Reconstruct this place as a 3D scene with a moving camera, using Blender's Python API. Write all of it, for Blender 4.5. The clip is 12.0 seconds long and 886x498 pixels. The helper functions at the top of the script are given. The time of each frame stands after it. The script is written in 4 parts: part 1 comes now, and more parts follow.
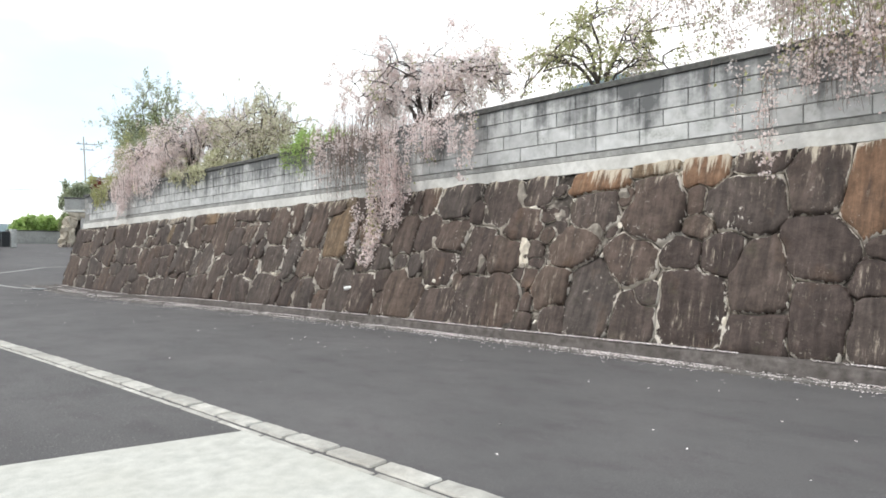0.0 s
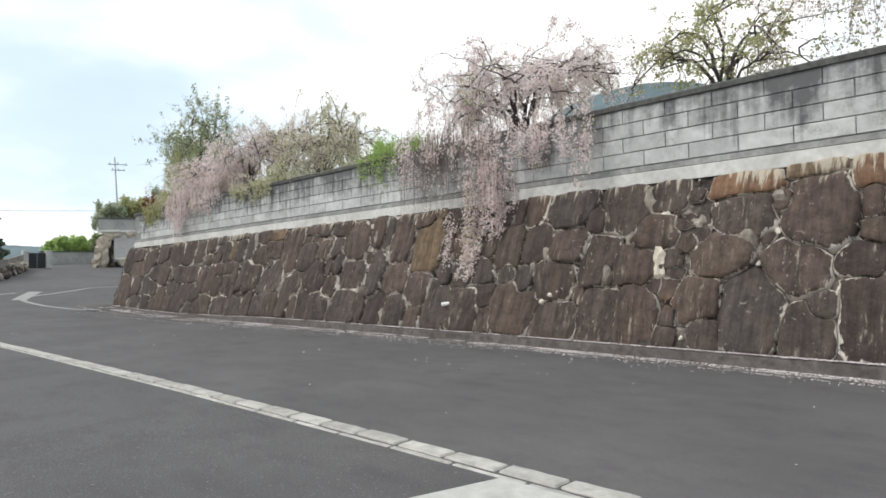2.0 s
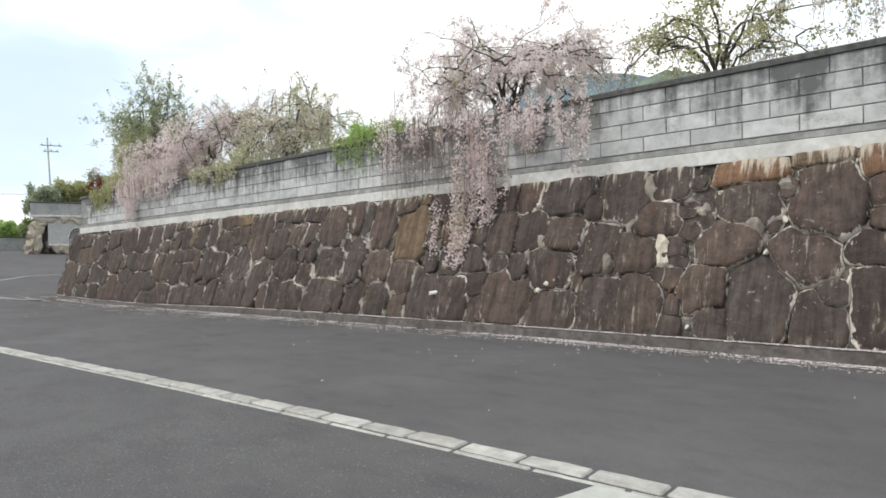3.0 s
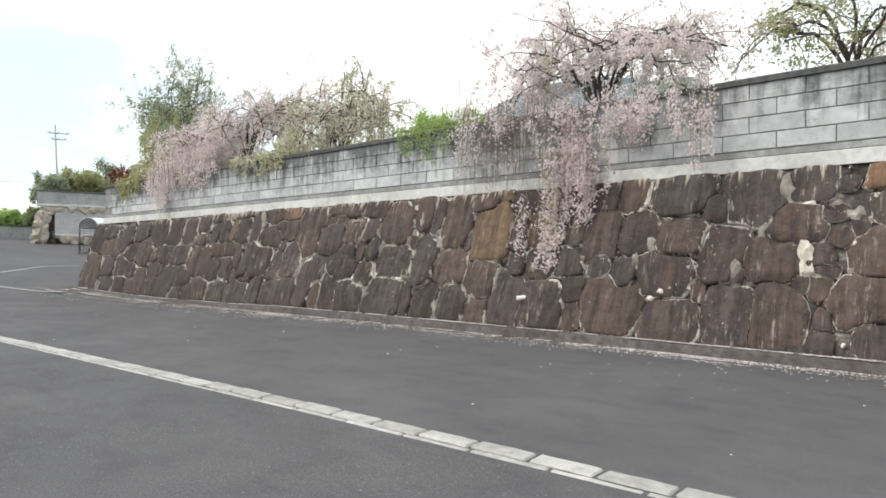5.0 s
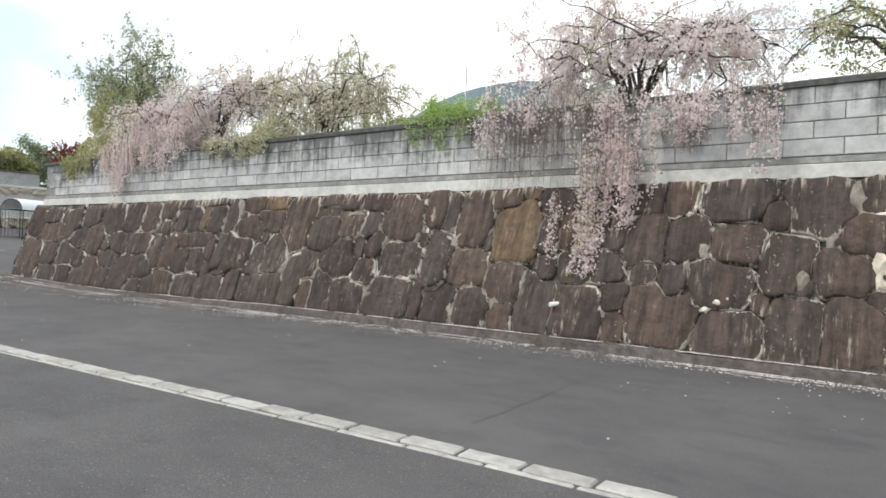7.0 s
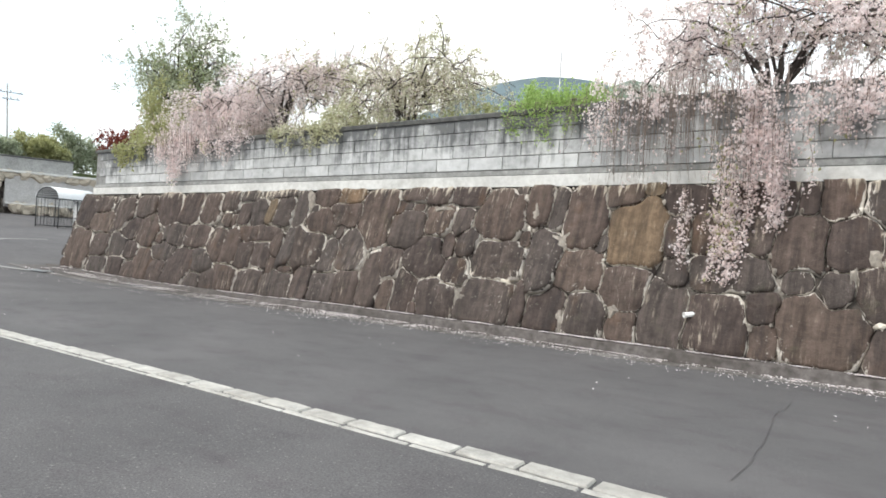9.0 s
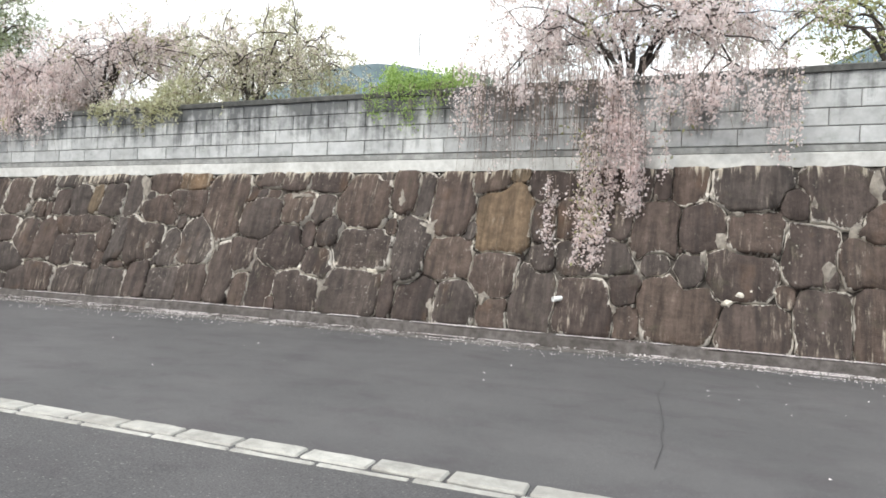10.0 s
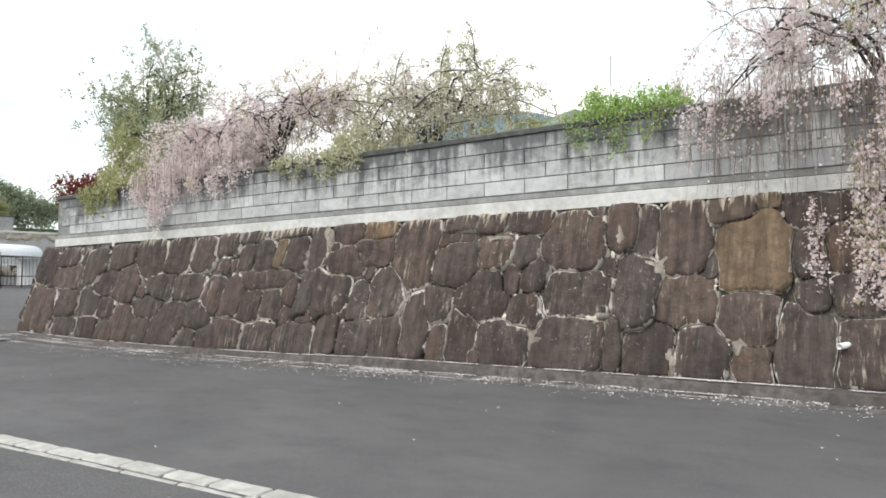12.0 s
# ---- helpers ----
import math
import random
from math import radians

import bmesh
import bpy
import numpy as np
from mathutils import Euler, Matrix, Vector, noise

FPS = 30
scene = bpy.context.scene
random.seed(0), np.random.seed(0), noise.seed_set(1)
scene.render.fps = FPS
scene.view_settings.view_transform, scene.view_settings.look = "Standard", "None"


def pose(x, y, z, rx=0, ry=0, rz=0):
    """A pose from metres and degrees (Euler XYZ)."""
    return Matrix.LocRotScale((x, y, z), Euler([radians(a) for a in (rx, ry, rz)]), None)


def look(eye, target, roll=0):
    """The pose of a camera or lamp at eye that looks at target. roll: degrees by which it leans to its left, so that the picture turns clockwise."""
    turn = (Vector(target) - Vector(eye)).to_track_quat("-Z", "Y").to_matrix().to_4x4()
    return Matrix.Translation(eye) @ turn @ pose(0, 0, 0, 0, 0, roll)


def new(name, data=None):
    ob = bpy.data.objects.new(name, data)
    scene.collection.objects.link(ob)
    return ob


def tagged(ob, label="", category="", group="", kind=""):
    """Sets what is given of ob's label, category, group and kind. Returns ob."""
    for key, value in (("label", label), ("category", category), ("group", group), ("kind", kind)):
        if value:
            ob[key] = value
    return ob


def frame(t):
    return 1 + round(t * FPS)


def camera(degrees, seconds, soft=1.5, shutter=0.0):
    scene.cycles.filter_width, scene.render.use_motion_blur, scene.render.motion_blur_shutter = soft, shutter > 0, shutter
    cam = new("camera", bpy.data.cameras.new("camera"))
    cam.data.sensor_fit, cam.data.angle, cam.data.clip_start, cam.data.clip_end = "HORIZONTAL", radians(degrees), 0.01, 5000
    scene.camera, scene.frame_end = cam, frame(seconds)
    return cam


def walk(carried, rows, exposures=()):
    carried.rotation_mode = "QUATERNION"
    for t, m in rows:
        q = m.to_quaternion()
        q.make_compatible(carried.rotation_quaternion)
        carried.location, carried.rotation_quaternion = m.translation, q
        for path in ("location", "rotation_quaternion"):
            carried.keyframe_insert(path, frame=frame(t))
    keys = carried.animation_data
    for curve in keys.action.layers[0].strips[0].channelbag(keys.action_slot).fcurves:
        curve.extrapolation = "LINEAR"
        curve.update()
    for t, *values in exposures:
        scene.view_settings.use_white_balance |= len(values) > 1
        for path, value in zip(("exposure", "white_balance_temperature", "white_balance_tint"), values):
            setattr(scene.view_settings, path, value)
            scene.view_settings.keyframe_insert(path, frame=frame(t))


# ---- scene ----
cam = camera(68.1, 12.0, soft=1.7)
METRES, EYE, TILT, LEAN, TURN = 11.2, 1.33, 0.0, 0.0, 44.74
ROWS = [
    (0.0, 0.0, 0.0, 0.0, 0.0, 0.0, -0.0),
    (0.5, -0.0418, 0.0135, -0.0002, 4.96, 0.18, -0.87),
    (1.0, -0.0778, 0.0335, -0.0006, 6.2, 0.65, -0.17),
    (1.5, -0.118, 0.0474, 0.0002, 3.0, 1.14, 0.27),
    (2.0, -0.1537, 0.0695, -0.0017, 1.37, 1.27, 1.0),
    (2.5, -0.1911, 0.0877, -0.0009, -2.47, 0.92, 1.54),
    (4.5, -0.3355, 0.1857, 0.0013, -4.12, -0.72, 0.35),
    (5.0, -0.3682, 0.2147, 0.0012, -3.81, 0.04, -0.54),
    (5.5, -0.4042, 0.2384, 0.0016, -4.71, 0.65, -1.22),
    (6.0, -0.4341, 0.2691, 0.0013, -5.29, 0.54, -1.32),
    (6.5, -0.4657, 0.2934, 0.0019, -9.82, 0.41, -2.24),
    (7.0, -0.4974, 0.3248, 0.0002, -9.71, -0.06, -2.53),
    (9.0, -0.6139, 0.4425, -0.0007, -8.24, -0.55, -3.59),
    (9.5, -0.6322, 0.4673, -0.0036, -11.56, 0.04, -3.12),
    (10.0, -0.6447, 0.4932, -0.0014, -22.39, -0.91, -2.66),
    (10.5, -0.6713, 0.524, -0.0, -26.59, -0.35, -2.18),
    (11.0, -0.6971, 0.5637, -0.0025, -17.1, 0.67, -1.45),
    (11.5, -0.7234, 0.5944, -0.0016, -14.89, 2.15, -1.19),
    (12.0, -0.7462, 0.6322, -0.0034, -12.45, 2.64, -0.16),
]
walk(cam, [(t, pose(0, 0, EYE, TILT, LEAN, TURN) @ pose(METRES * x, METRES * y, METRES * z, 90 + pitch, roll, yaw)) for t, x, y, z, yaw, pitch, roll in ROWS],
     [(0.0, 0.26), (0.5, 0.05), (1.0, -0.04), (2.5, -0.06), (4.5, 0.18), (6.5, 0.12), (7.0, 0.1), (9.0, 0.4), (9.5, 0.34), (10.5, 0.44), (11.5, 0.4), (12.0, 0.24)])

# ---- world and sun: thin bright cloud with pale blue gaps ----
SUN_EL, SUN_AZ = 48.0, 205.0   # azimuth in degrees, counted from +y towards +x
world = bpy.data.worlds.new("sky")
scene.world = world
world.use_nodes = True
wn, wl = world.node_tree.nodes, world.node_tree.links
wn.clear()
w_out = wn.new("ShaderNodeOutputWorld")
w_sky = wn.new("ShaderNodeTexSky")
w_sky.sky_type, w_sky.sun_disc = "NISHITA", False
w_sky.sun_elevation, w_sky.sun_rotation = radians(SUN_EL), radians(SUN_AZ)
w_bg = wn.new("ShaderNodeBackground")
w_bg.inputs["Strength"].default_value = 0.15
w_cloud = wn.new("ShaderNodeBackground")
w_cloud.inputs["Strength"].default_value = 1.32
w_co = wn.new("ShaderNodeTexCoord")
w_map = wn.new("ShaderNodeMapping")
w_map.inputs["Scale"].default_value = (1.0, 1.0, 2.6)
w_map.inputs["Location"].default_value = (0.35, 0.1, 0.0)
w_noise = wn.new("ShaderNodeTexNoise")
w_noise.inputs["Scale"].default_value = 1.7
w_noise.inputs["Detail"].default_value = 5
w_noise.inputs["Roughness"].default_value = 0.5
w_tint = wn.new("ShaderNodeValToRGB")
w_tint.color_ramp.elements[0].position, w_tint.color_ramp.elements[0].color = 0.40, (0.69, 0.82, 0.91, 1)
w_tint.color_ramp.elements[1].position, w_tint.color_ramp.elements[1].color = 0.565, (0.99, 0.99, 0.985, 1)
w_ramp = wn.new("ShaderNodeValToRGB")
w_ramp.color_ramp.elements[0].position, w_ramp.color_ramp.elements[0].color = 0.34, (0.75, 0.75, 0.75, 1)
w_ramp.color_ramp.elements[1].position, w_ramp.color_ramp.elements[1].color = 0.54, (1, 1, 1, 1)
w_mix = wn.new("ShaderNodeMixShader")
wl.new(w_co.outputs["Generated"], w_map.inputs["Vector"])
wl.new(w_map.outputs["Vector"], w_noise.inputs["Vector"])
wl.new(w_noise.outputs["Fac"], w_ramp.inputs["Fac"])
wl.new(w_noise.outputs["Fac"], w_tint.inputs["Fac"])
wl.new(w_tint.outputs["Color"], w_cloud.inputs["Color"])
wl.new(w_sky.outputs["Color"], w_bg.inputs["Color"])
wl.new(w_ramp.outputs["Color"], w_mix.inputs["Fac"])
wl.new(w_bg.outputs["Background"], w_mix.inputs[1])
wl.new(w_cloud.outputs["Background"], w_mix.inputs[2])
wl.new(w_mix.outputs["Shader"], w_out.inputs["Surface"])

sun = new("sun", bpy.data.lights.new("sun", "SUN"))
sun.data.energy, sun.data.angle, sun.data.color = 2.0, radians(16), (1.0, 0.962, 0.91)
sun_dir = Vector((math.sin(radians(SUN_AZ)) * math.cos(radians(SUN_EL)), math.cos(radians(SUN_AZ)) * math.cos(radians(SUN_EL)), math.sin(radians(SUN_EL))))
sun.matrix_world = look(sun_dir * 60, (0, 0, 0))


# ---- materials ----
class Nodes:
    """A small writer of node materials."""

    def __init__(self, name, rough=0.8, metal=0.0, spec=0.3):
        self.m = bpy.data.materials.new(name)
        self.m.use_nodes = True
        self.t = self.m.node_tree
        self.b = self.t.nodes["Principled BSDF"]
        self.b.inputs["Roughness"].default_value = rough
        self.b.inputs["Metallic"].default_value = metal
        self.b.inputs["Specular IOR Level"].default_value = spec

    def add(self, kind, **ins):
        n = self.t.nodes.new(kind)
        for key, v in ins.items():
            self.put(n.inputs[key.replace("_", " ")], v)
        return n

    def put(self, socket, v):
        if isinstance(v, bpy.types.NodeSocket):
            self.t.links.new(v, socket)
        else:
            socket.default_value = v

    def where(self, scale=(1, 1, 1), shift=(0, 0, 0)):
        g = self.add("ShaderNodeNewGeometry")
        return self.add("ShaderNodeMapping", Vector=g.outputs["Position"], Scale=scale, Location=shift).outputs["Vector"]

    def noise(self, scale, detail=3, rough=0.55, stretch=(1, 1, 1), shift=(0, 0, 0)):
        return self.add("ShaderNodeTexNoise", Vector=self.where(stretch, shift), Scale=scale, Detail=detail, Roughness=rough).outputs["Fac"]

    def ramp(self, fac, stops):
        r = self.add("ShaderNodeValToRGB", Fac=fac)
        e = r.color_ramp.elements
        while len(e) < len(stops):
            e.new(0.5)
        for el, (p, c) in zip(e, stops):
            el.position = p
            el.color = (c, c, c, 1) if isinstance(c, (int, float)) else (*c, 1)
        return r.outputs["Color"]

    def mix(self, fac, a, b, mode="MIX"):
        n = self.t.nodes.new("ShaderNodeMix")
        n.data_type, n.blend_type = "RGBA", mode
        for s, v in ((n.inputs[0], fac), (n.inputs[6], a), (n.inputs[7], b)):
            if isinstance(v, tuple) and len(v) == 3:
                v = (*v, 1)
            self.put(s, v)
        return n.outputs[2]

    def math(self, op, a, b=0.0):
        n = self.t.nodes.new("ShaderNodeMath")
        n.operation = op
        self.put(n.inputs[0], a)
        self.put(n.inputs[1], b)
        return n.outputs[0]

    def rnd(self):
        return self.add("ShaderNodeObjectInfo").outputs["Random"]

    def island(self):
        return self.add("ShaderNodeNewGeometry").outputs["Random Per Island"]

    def color(self, c):
        self.put(self.b.inputs["Base Color"], (*c, 1) if isinstance(c, tuple) else c)
        return self

    def rough(self, r):
        self.put(self.b.inputs["Roughness"], r)
        return self

    def bump(self, h, strength=0.4, dist=0.02):
        n = self.add("ShaderNodeBump", Height=h, Strength=strength, Distance=dist)
        self.t.links.new(n.outputs["Normal"], self.b.inputs["Normal"])
        return self


def mat_asphalt(name, tone, fine, stones):
    n = Nodes(name, 0.88, 0, 0.25)
    grain = n.noise(fine, 2)
    patch = n.noise(0.55, 5, 0.6)
    lanes = n.noise(1.1, 3, 0.5, (0.25, 1.6, 1))
    c = n.ramp(patch, [(0.3, (0.112, 0.1075, 0.109)), (0.7, (0.158, 0.151, 0.151))])
    c = n.mix(0.1, c, n.ramp(lanes, [(0.35, (0.10, 0.097, 0.098)), (0.65, (0.165, 0.158, 0.155))]))
    c = n.mix(1.0, c, n.ramp(grain, [(0.3, 0.55), (0.55, 0.85), (0.75, 1.0)]), "MULTIPLY")
    c = n.mix(1.0, c, n.ramp(n.noise(2.3, 5, 0.68, (0.8, 1.3, 1), (3, 1, 0)), [(0.32, (0.86, 0.83, 0.85)), (0.5, 1.0), (0.7, 1.04)]), "MULTIPLY")
    specks = n.noise(stones, 1)
    c = n.mix(n.ramp(specks, [(0.66, 0), (0.76, 0.45)]), c, (0.32, 0.3, 0.29))
    c = n.mix(1.0, c, (tone * 1.0, tone, tone), "MULTIPLY")
    return n.color(c).bump(grain, 0.35, 0.006).m


def mat_concrete(name, lo, hi, stain=0.25, warm=(0.10, 0.09, 0.075)):
    n = Nodes(name, 0.85, 0, 0.25)
    fine, mid, big = n.noise(140, 2), n.noise(9, 4, 0.6), n.noise(1.3, 4, 0.6)
    c = n.ramp(mid, [(0.3, lo), (0.7, hi)])
    c = n.mix(0.3, c, n.ramp(n.rnd(), [(0.0, 0.25), (1.0, 0.7)]), "OVERLAY")
    c = n.mix(n.math("MULTIPLY", n.ramp(big, [(0.42, 0), (0.7, 1)]), stain), c, warm)
    c = n.mix(0.25, c, n.ramp(fine, [(0.3, 0.3), (0.7, 0.7)]), "OVERLAY")
    return n.color(c).bump(n.math("ADD", fine, mid), 0.3, 0.006).m


def mat_block():
    """Old grey wall blocks: each one of its own tone, sooty runs down from the cap."""
    n = Nodes("concrete_block", 0.92, 0, 0.2)
    fine, mid = n.noise(120, 2), n.noise(6, 4, 0.6)
    c = n.ramp(n.rnd(), [(0.0, (0.43, 0.435, 0.43)), (0.5, (0.49, 0.495, 0.49)), (1.0, (0.57, 0.575, 0.565))])
    c = n.mix(0.35, c, n.ramp(mid, [(0.3, 0.25), (0.7, 0.72)]), "OVERLAY")
    # height above the wall's own sloping foot
    xyz = n.add("ShaderNodeSeparateXYZ", Vector=n.where())
    up = n.math("SUBTRACT", xyz.outputs["Z"], n.math("MULTIPLY", xyz.outputs["X"], 0.017))
    run = n.noise(1.0, 4, 0.62, (5.5, 1, 0.35))
    wide = n.noise(0.8, 3, 0.6, (1, 1, 0.3), (7, 0, 0))
    h = n.math("SUBTRACT", up, 3.0)
    run = n.math("MULTIPLY", n.math("SUBTRACT", run, 0.5), 2.0)
    wide = n.math("MULTIPLY", n.math("SUBTRACT", wide, 0.5), 1.9)
    blot = n.math("MULTIPLY", n.math("SUBTRACT", n.noise(5, 6, 0.7), 0.5), 1.5)
    h = n.math("ADD", h, blot)
    soot = n.ramp(n.math("ADD", n.math("ADD", run, wide), h), [(0.32, 0), (0.62, 0.42), (1.04, 0.9)])
    c = n.mix(soot, c, (0.095, 0.098, 0.1))
    moss = n.math("MULTIPLY", n.ramp(n.noise(2.5, 5, 0.65, (1, 1, 1.5), (9, 0, 4)), [(0.52, 0), (0.68, 0.5)]), n.ramp(n.noise(30, 3), [(0.4, 0.3), (0.6, 1)]))
    c = n.mix(moss, c, (0.19, 0.2, 0.17))
    return n.color(c).bump(n.math("ADD", fine, mid), 0.4, 0.006).m


def mat_stone(name, tones):
    """Field stone with upright rain streaks and pale lime; tones: (position, colour) from stone to stone."""
    n = Nodes(name, 0.82, 0, 0.25)
    base = n.ramp(n.rnd(), tones)
    streak = n.noise(1.0, 7, 0.72, (7.5, 1.2, 0.8))
    streak2 = n.noise(1.0, 6, 0.75, (19, 3, 2.0), (3, 0, 0))
    mott = n.noise(6, 6, 0.68)
    dark = n.noise(1.0, 4, 0.65, (5, 1, 0.7), (8, 1, 4))
    c = n.mix(1.0, base, n.ramp(streak, [(0.3, 0.38), (0.5, 0.7), (0.7, 1.05)]), "MULTIPLY")
    c = n.mix(1.0, c, n.ramp(mott, [(0.3, 0.5), (0.68, 1.0)]), "MULTIPLY")
    c = n.mix(n.ramp(dark, [(0.52, 0), (0.68, 0.6)]), c, (0.028, 0.024, 0.023))
    rust = n.noise(1.7, 3, 0.6, (1, 1, 0.6), (11, 3, 0))
    c = n.mix(n.ramp(rust, [(0.6, 0), (0.78, 0.4)]), c, (0.15, 0.085, 0.045))
    lime = n.math("MULTIPLY", n.ramp(streak2, [(0.54, 0), (0.66, 0.9)]), n.ramp(n.noise(1.7, 5, 0.7, (1, 1, 0.8), (5, 9, 2)), [(0.51, 0), (0.63, 1.0)]))
    c = n.mix(lime, c, (0.42, 0.36, 0.29))
    spot = n.math("MULTIPLY", n.ramp(n.noise(16, 4, 0.7), [(0.62, 0), (0.7, 1)]), n.ramp(n.noise(0.9, 3, 0.6, (1, 1, 1), (4, 4, 1)), [(0.5, 0), (0.65, 0.8)]))
    c = n.mix(spot, c, (0.58, 0.54, 0.47))
    # lime runs washed down from the cast band onto the topmost stones
    xyz = n.add("ShaderNodeSeparateXYZ", Vector=n.where())
    below = n.math("SUBTRACT", n.math("SUBTRACT", xyz.outputs["Z"], n.math("MULTIPLY", xyz.outputs["X"], 0.017)), 2.71)
    runs = n.math("ADD", n.math("MULTIPLY", below, 0.55), n.math("ADD", n.noise(1.0, 5, 0.7, (11, 1, 0.9), (6, 2, 5)), n.math("MULTIPLY", n.noise(0.55, 3, 0.6, (1, 1, 0.4), (2, 6, 1)), 0.45)))
    c = n.mix(n.ramp(runs, [(0.70, 0), (0.79, 0.85)]), c, (0.5, 0.445, 0.36))
    # lime washed out of the joints clings to the stones' rims
    rim = n.add("ShaderNodeAttribute")
    rim.attribute_name = "rim"
    crust = n.math("ADD", n.math("MULTIPLY", rim.outputs["Fac"], 0.30), n.math("ADD", n.math("MULTIPLY", n.noise(1.9, 4, 0.6, (1, 1, 0.8), (1, 7, 3)), 0.75), n.math("MULTIPLY", n.noise(1.0, 6, 0.75, (22, 6, 7)), 0.75)))
    c = n.mix(n.ramp(crust, [(0.965, 0), (1.0, 0.9)]), c, (0.62, 0.575, 0.51))
    moss = n.noise(3.1, 4, 0.6, (1, 1, 1), (2, 2, 8))
    c = n.mix(n.ramp(moss, [(0.6, 0), (0.78, 0.3)]), c, (0.10, 0.10, 0.06))
    h = n.math("ADD", n.math("MULTIPLY", mott, 1.4), n.math("ADD", streak, n.math("MULTIPLY", n.noise(45, 3), 0.35)))
    return n.color(c).bump(h, 0.7, 0.04).m


def mat_mortar():
    n = Nodes("lime_mortar", 0.95, 0, 0.1)
    a, b = n.noise(2.4, 5, 0.7), n.noise(22, 3)
    c = n.ramp(a, [(0.36, (0.035, 0.03, 0.027)), (0.52, (0.10, 0.088, 0.078)), (0.62, (0.26, 0.235, 0.205)), (0.72, (0.6, 0.57, 0.52))])
    c = n.mix(0.5, c, n.ramp(b, [(0.3, 0.2), (0.7, 0.75)]), "OVERLAY")
    return n.color(c).bump(b, 0.6, 0.02).m


def mat_foliage(name, lo, hi, glow=0.35, rough=0.6):
    n = Nodes(name, rough, 0, 0.25)
    c = n.ramp(n.island(), [(0.0, lo), (1.0, hi)])
    n.color(c)
    tr = n.add("ShaderNodeBsdfTranslucent", Color=c)
    mx = n.add("ShaderNodeMixShader", Fac=glow)
    n.t.links.new(n.b.outputs[0], mx.inputs[1])
    n.t.links.new(tr.outputs[0], mx.inputs[2])
    n.t.links.new(mx.outputs[0], n.t.nodes["Material Output"].inputs["Surface"])
    return n.m


def mat_plain(name, c, rough=0.7, metal=0.0, vary=0.25, scale=8):
    n = Nodes(name, rough, metal, 0.35)
    k = n.noise(scale, 4, 0.6)
    d = tuple(v * (1 - vary) for v in c)
    e = tuple(min(1, v * (1 + vary)) for v in c)
    return n.color(n.ramp(k, [(0.3, d), (0.7, e)])).bump(n.noise(scale * 8, 2), 0.2, 0.004).m


ASPHALT = mat_asphalt("asphalt", 1.0, 260, 95)
BLOCK = mat_block()
STONE = mat_stone("brown_fieldstone", [(0.0, (0.11, 0.084, 0.075)), (0.35, (0.14, 0.105, 0.091)), (0.6, (0.134, 0.111, 0.1)), (0.85, (0.16, 0.117, 0.098)), (1.0, (0.174, 0.128, 0.104))])
OCHRE = mat_stone("ochre_fieldstone", [(0.0, (0.235, 0.178, 0.122)), (0.5, (0.26, 0.19, 0.125)), (1.0, (0.285, 0.19, 0.12))])
RUST = mat_stone("rusty_fieldstone", [(0.0, (0.26, 0.16, 0.105)), (1.0, (0.35, 0.205, 0.125))])
JOINT_LIME = mat_concrete("joint_lime", (0.17, 0.15, 0.13), (0.42, 0.38, 0.325), 0.5, (0.12, 0.1, 0.08))
LIME = mat_concrete("lime_lump", (0.5, 0.455, 0.385), (0.8, 0.755, 0.67), 0.2, (0.4, 0.32, 0.2))
MORTAR = mat_mortar()
BAND = mat_concrete("pale_concrete", (0.58, 0.575, 0.55), (0.74, 0.735, 0.71), 0.3, (0.2, 0.19, 0.17))
SILL = mat_concrete("sill_concrete", (0.27, 0.27, 0.26), (0.48, 0.48, 0.46), 0.5, (0.1, 0.1, 0.095))
CAP = mat_concrete("sooty_concrete", (0.07, 0.07, 0.068), (0.17, 0.17, 0.16), 0.4, (0.05, 0.05, 0.045))
JOINT = mat_concrete("block_joint", (0.15, 0.15, 0.145), (0.3, 0.3, 0.29), 0.5)
GUTTER = mat_concrete("gutter_concrete", (0.055, 0.048, 0.045), (0.15, 0.135, 0.127), 0.65, (0.06, 0.052, 0.045))
LIP = mat_concrete("lip_concrete", (0.10, 0.093, 0.088), (0.26, 0.245, 0.23), 0.7, (0.08, 0.07, 0.062))
COARSE = mat_asphalt("coarse_asphalt", 0.94, 85, 45)
KERB = mat_concrete("kerb_concrete", (0.33, 0.32, 0.295), (0.52, 0.505, 0.465), 0.45, (0.24, 0.22, 0.19))
SLAB = mat_concrete("slab_concrete", (0.41, 0.405, 0.375), (0.54, 0.535, 0.495), 0.4, (0.42, 0.41, 0.36))
PAINT = mat_plain("worn_road_paint", (0.3, 0.295, 0.28), 0.7, 0, 0.3, 20)
SOIL = mat_plain("grassy_soil", (0.10, 0.12, 0.055), 0.95, 0, 0.5, 3)
BARK = mat_plain("dark_bark", (0.07, 0.058, 0.052), 0.9, 0, 0.4, 25)
TWIG = mat_plain("grey_twig", (0.25, 0.2, 0.17), 0.9, 0, 0.3, 25)
BLOSSOM = mat_foliage("pale_pink_blossom", (0.87, 0.75, 0.735), (0.96, 0.905, 0.89), 0.55)
BLOSSOM_DIM = mat_foliage("dusky_pink_blossom", (0.76, 0.63, 0.60), (0.91, 0.82, 0.79), 0.55)
BUFF = mat_foliage("faded_buff_blossom", (0.62, 0.57, 0.45), (0.86, 0.81, 0.7), 0.5)
PETAL = mat_foliage("fallen_petals", (0.7, 0.63, 0.62), (0.9, 0.85, 0.84), 0.1)
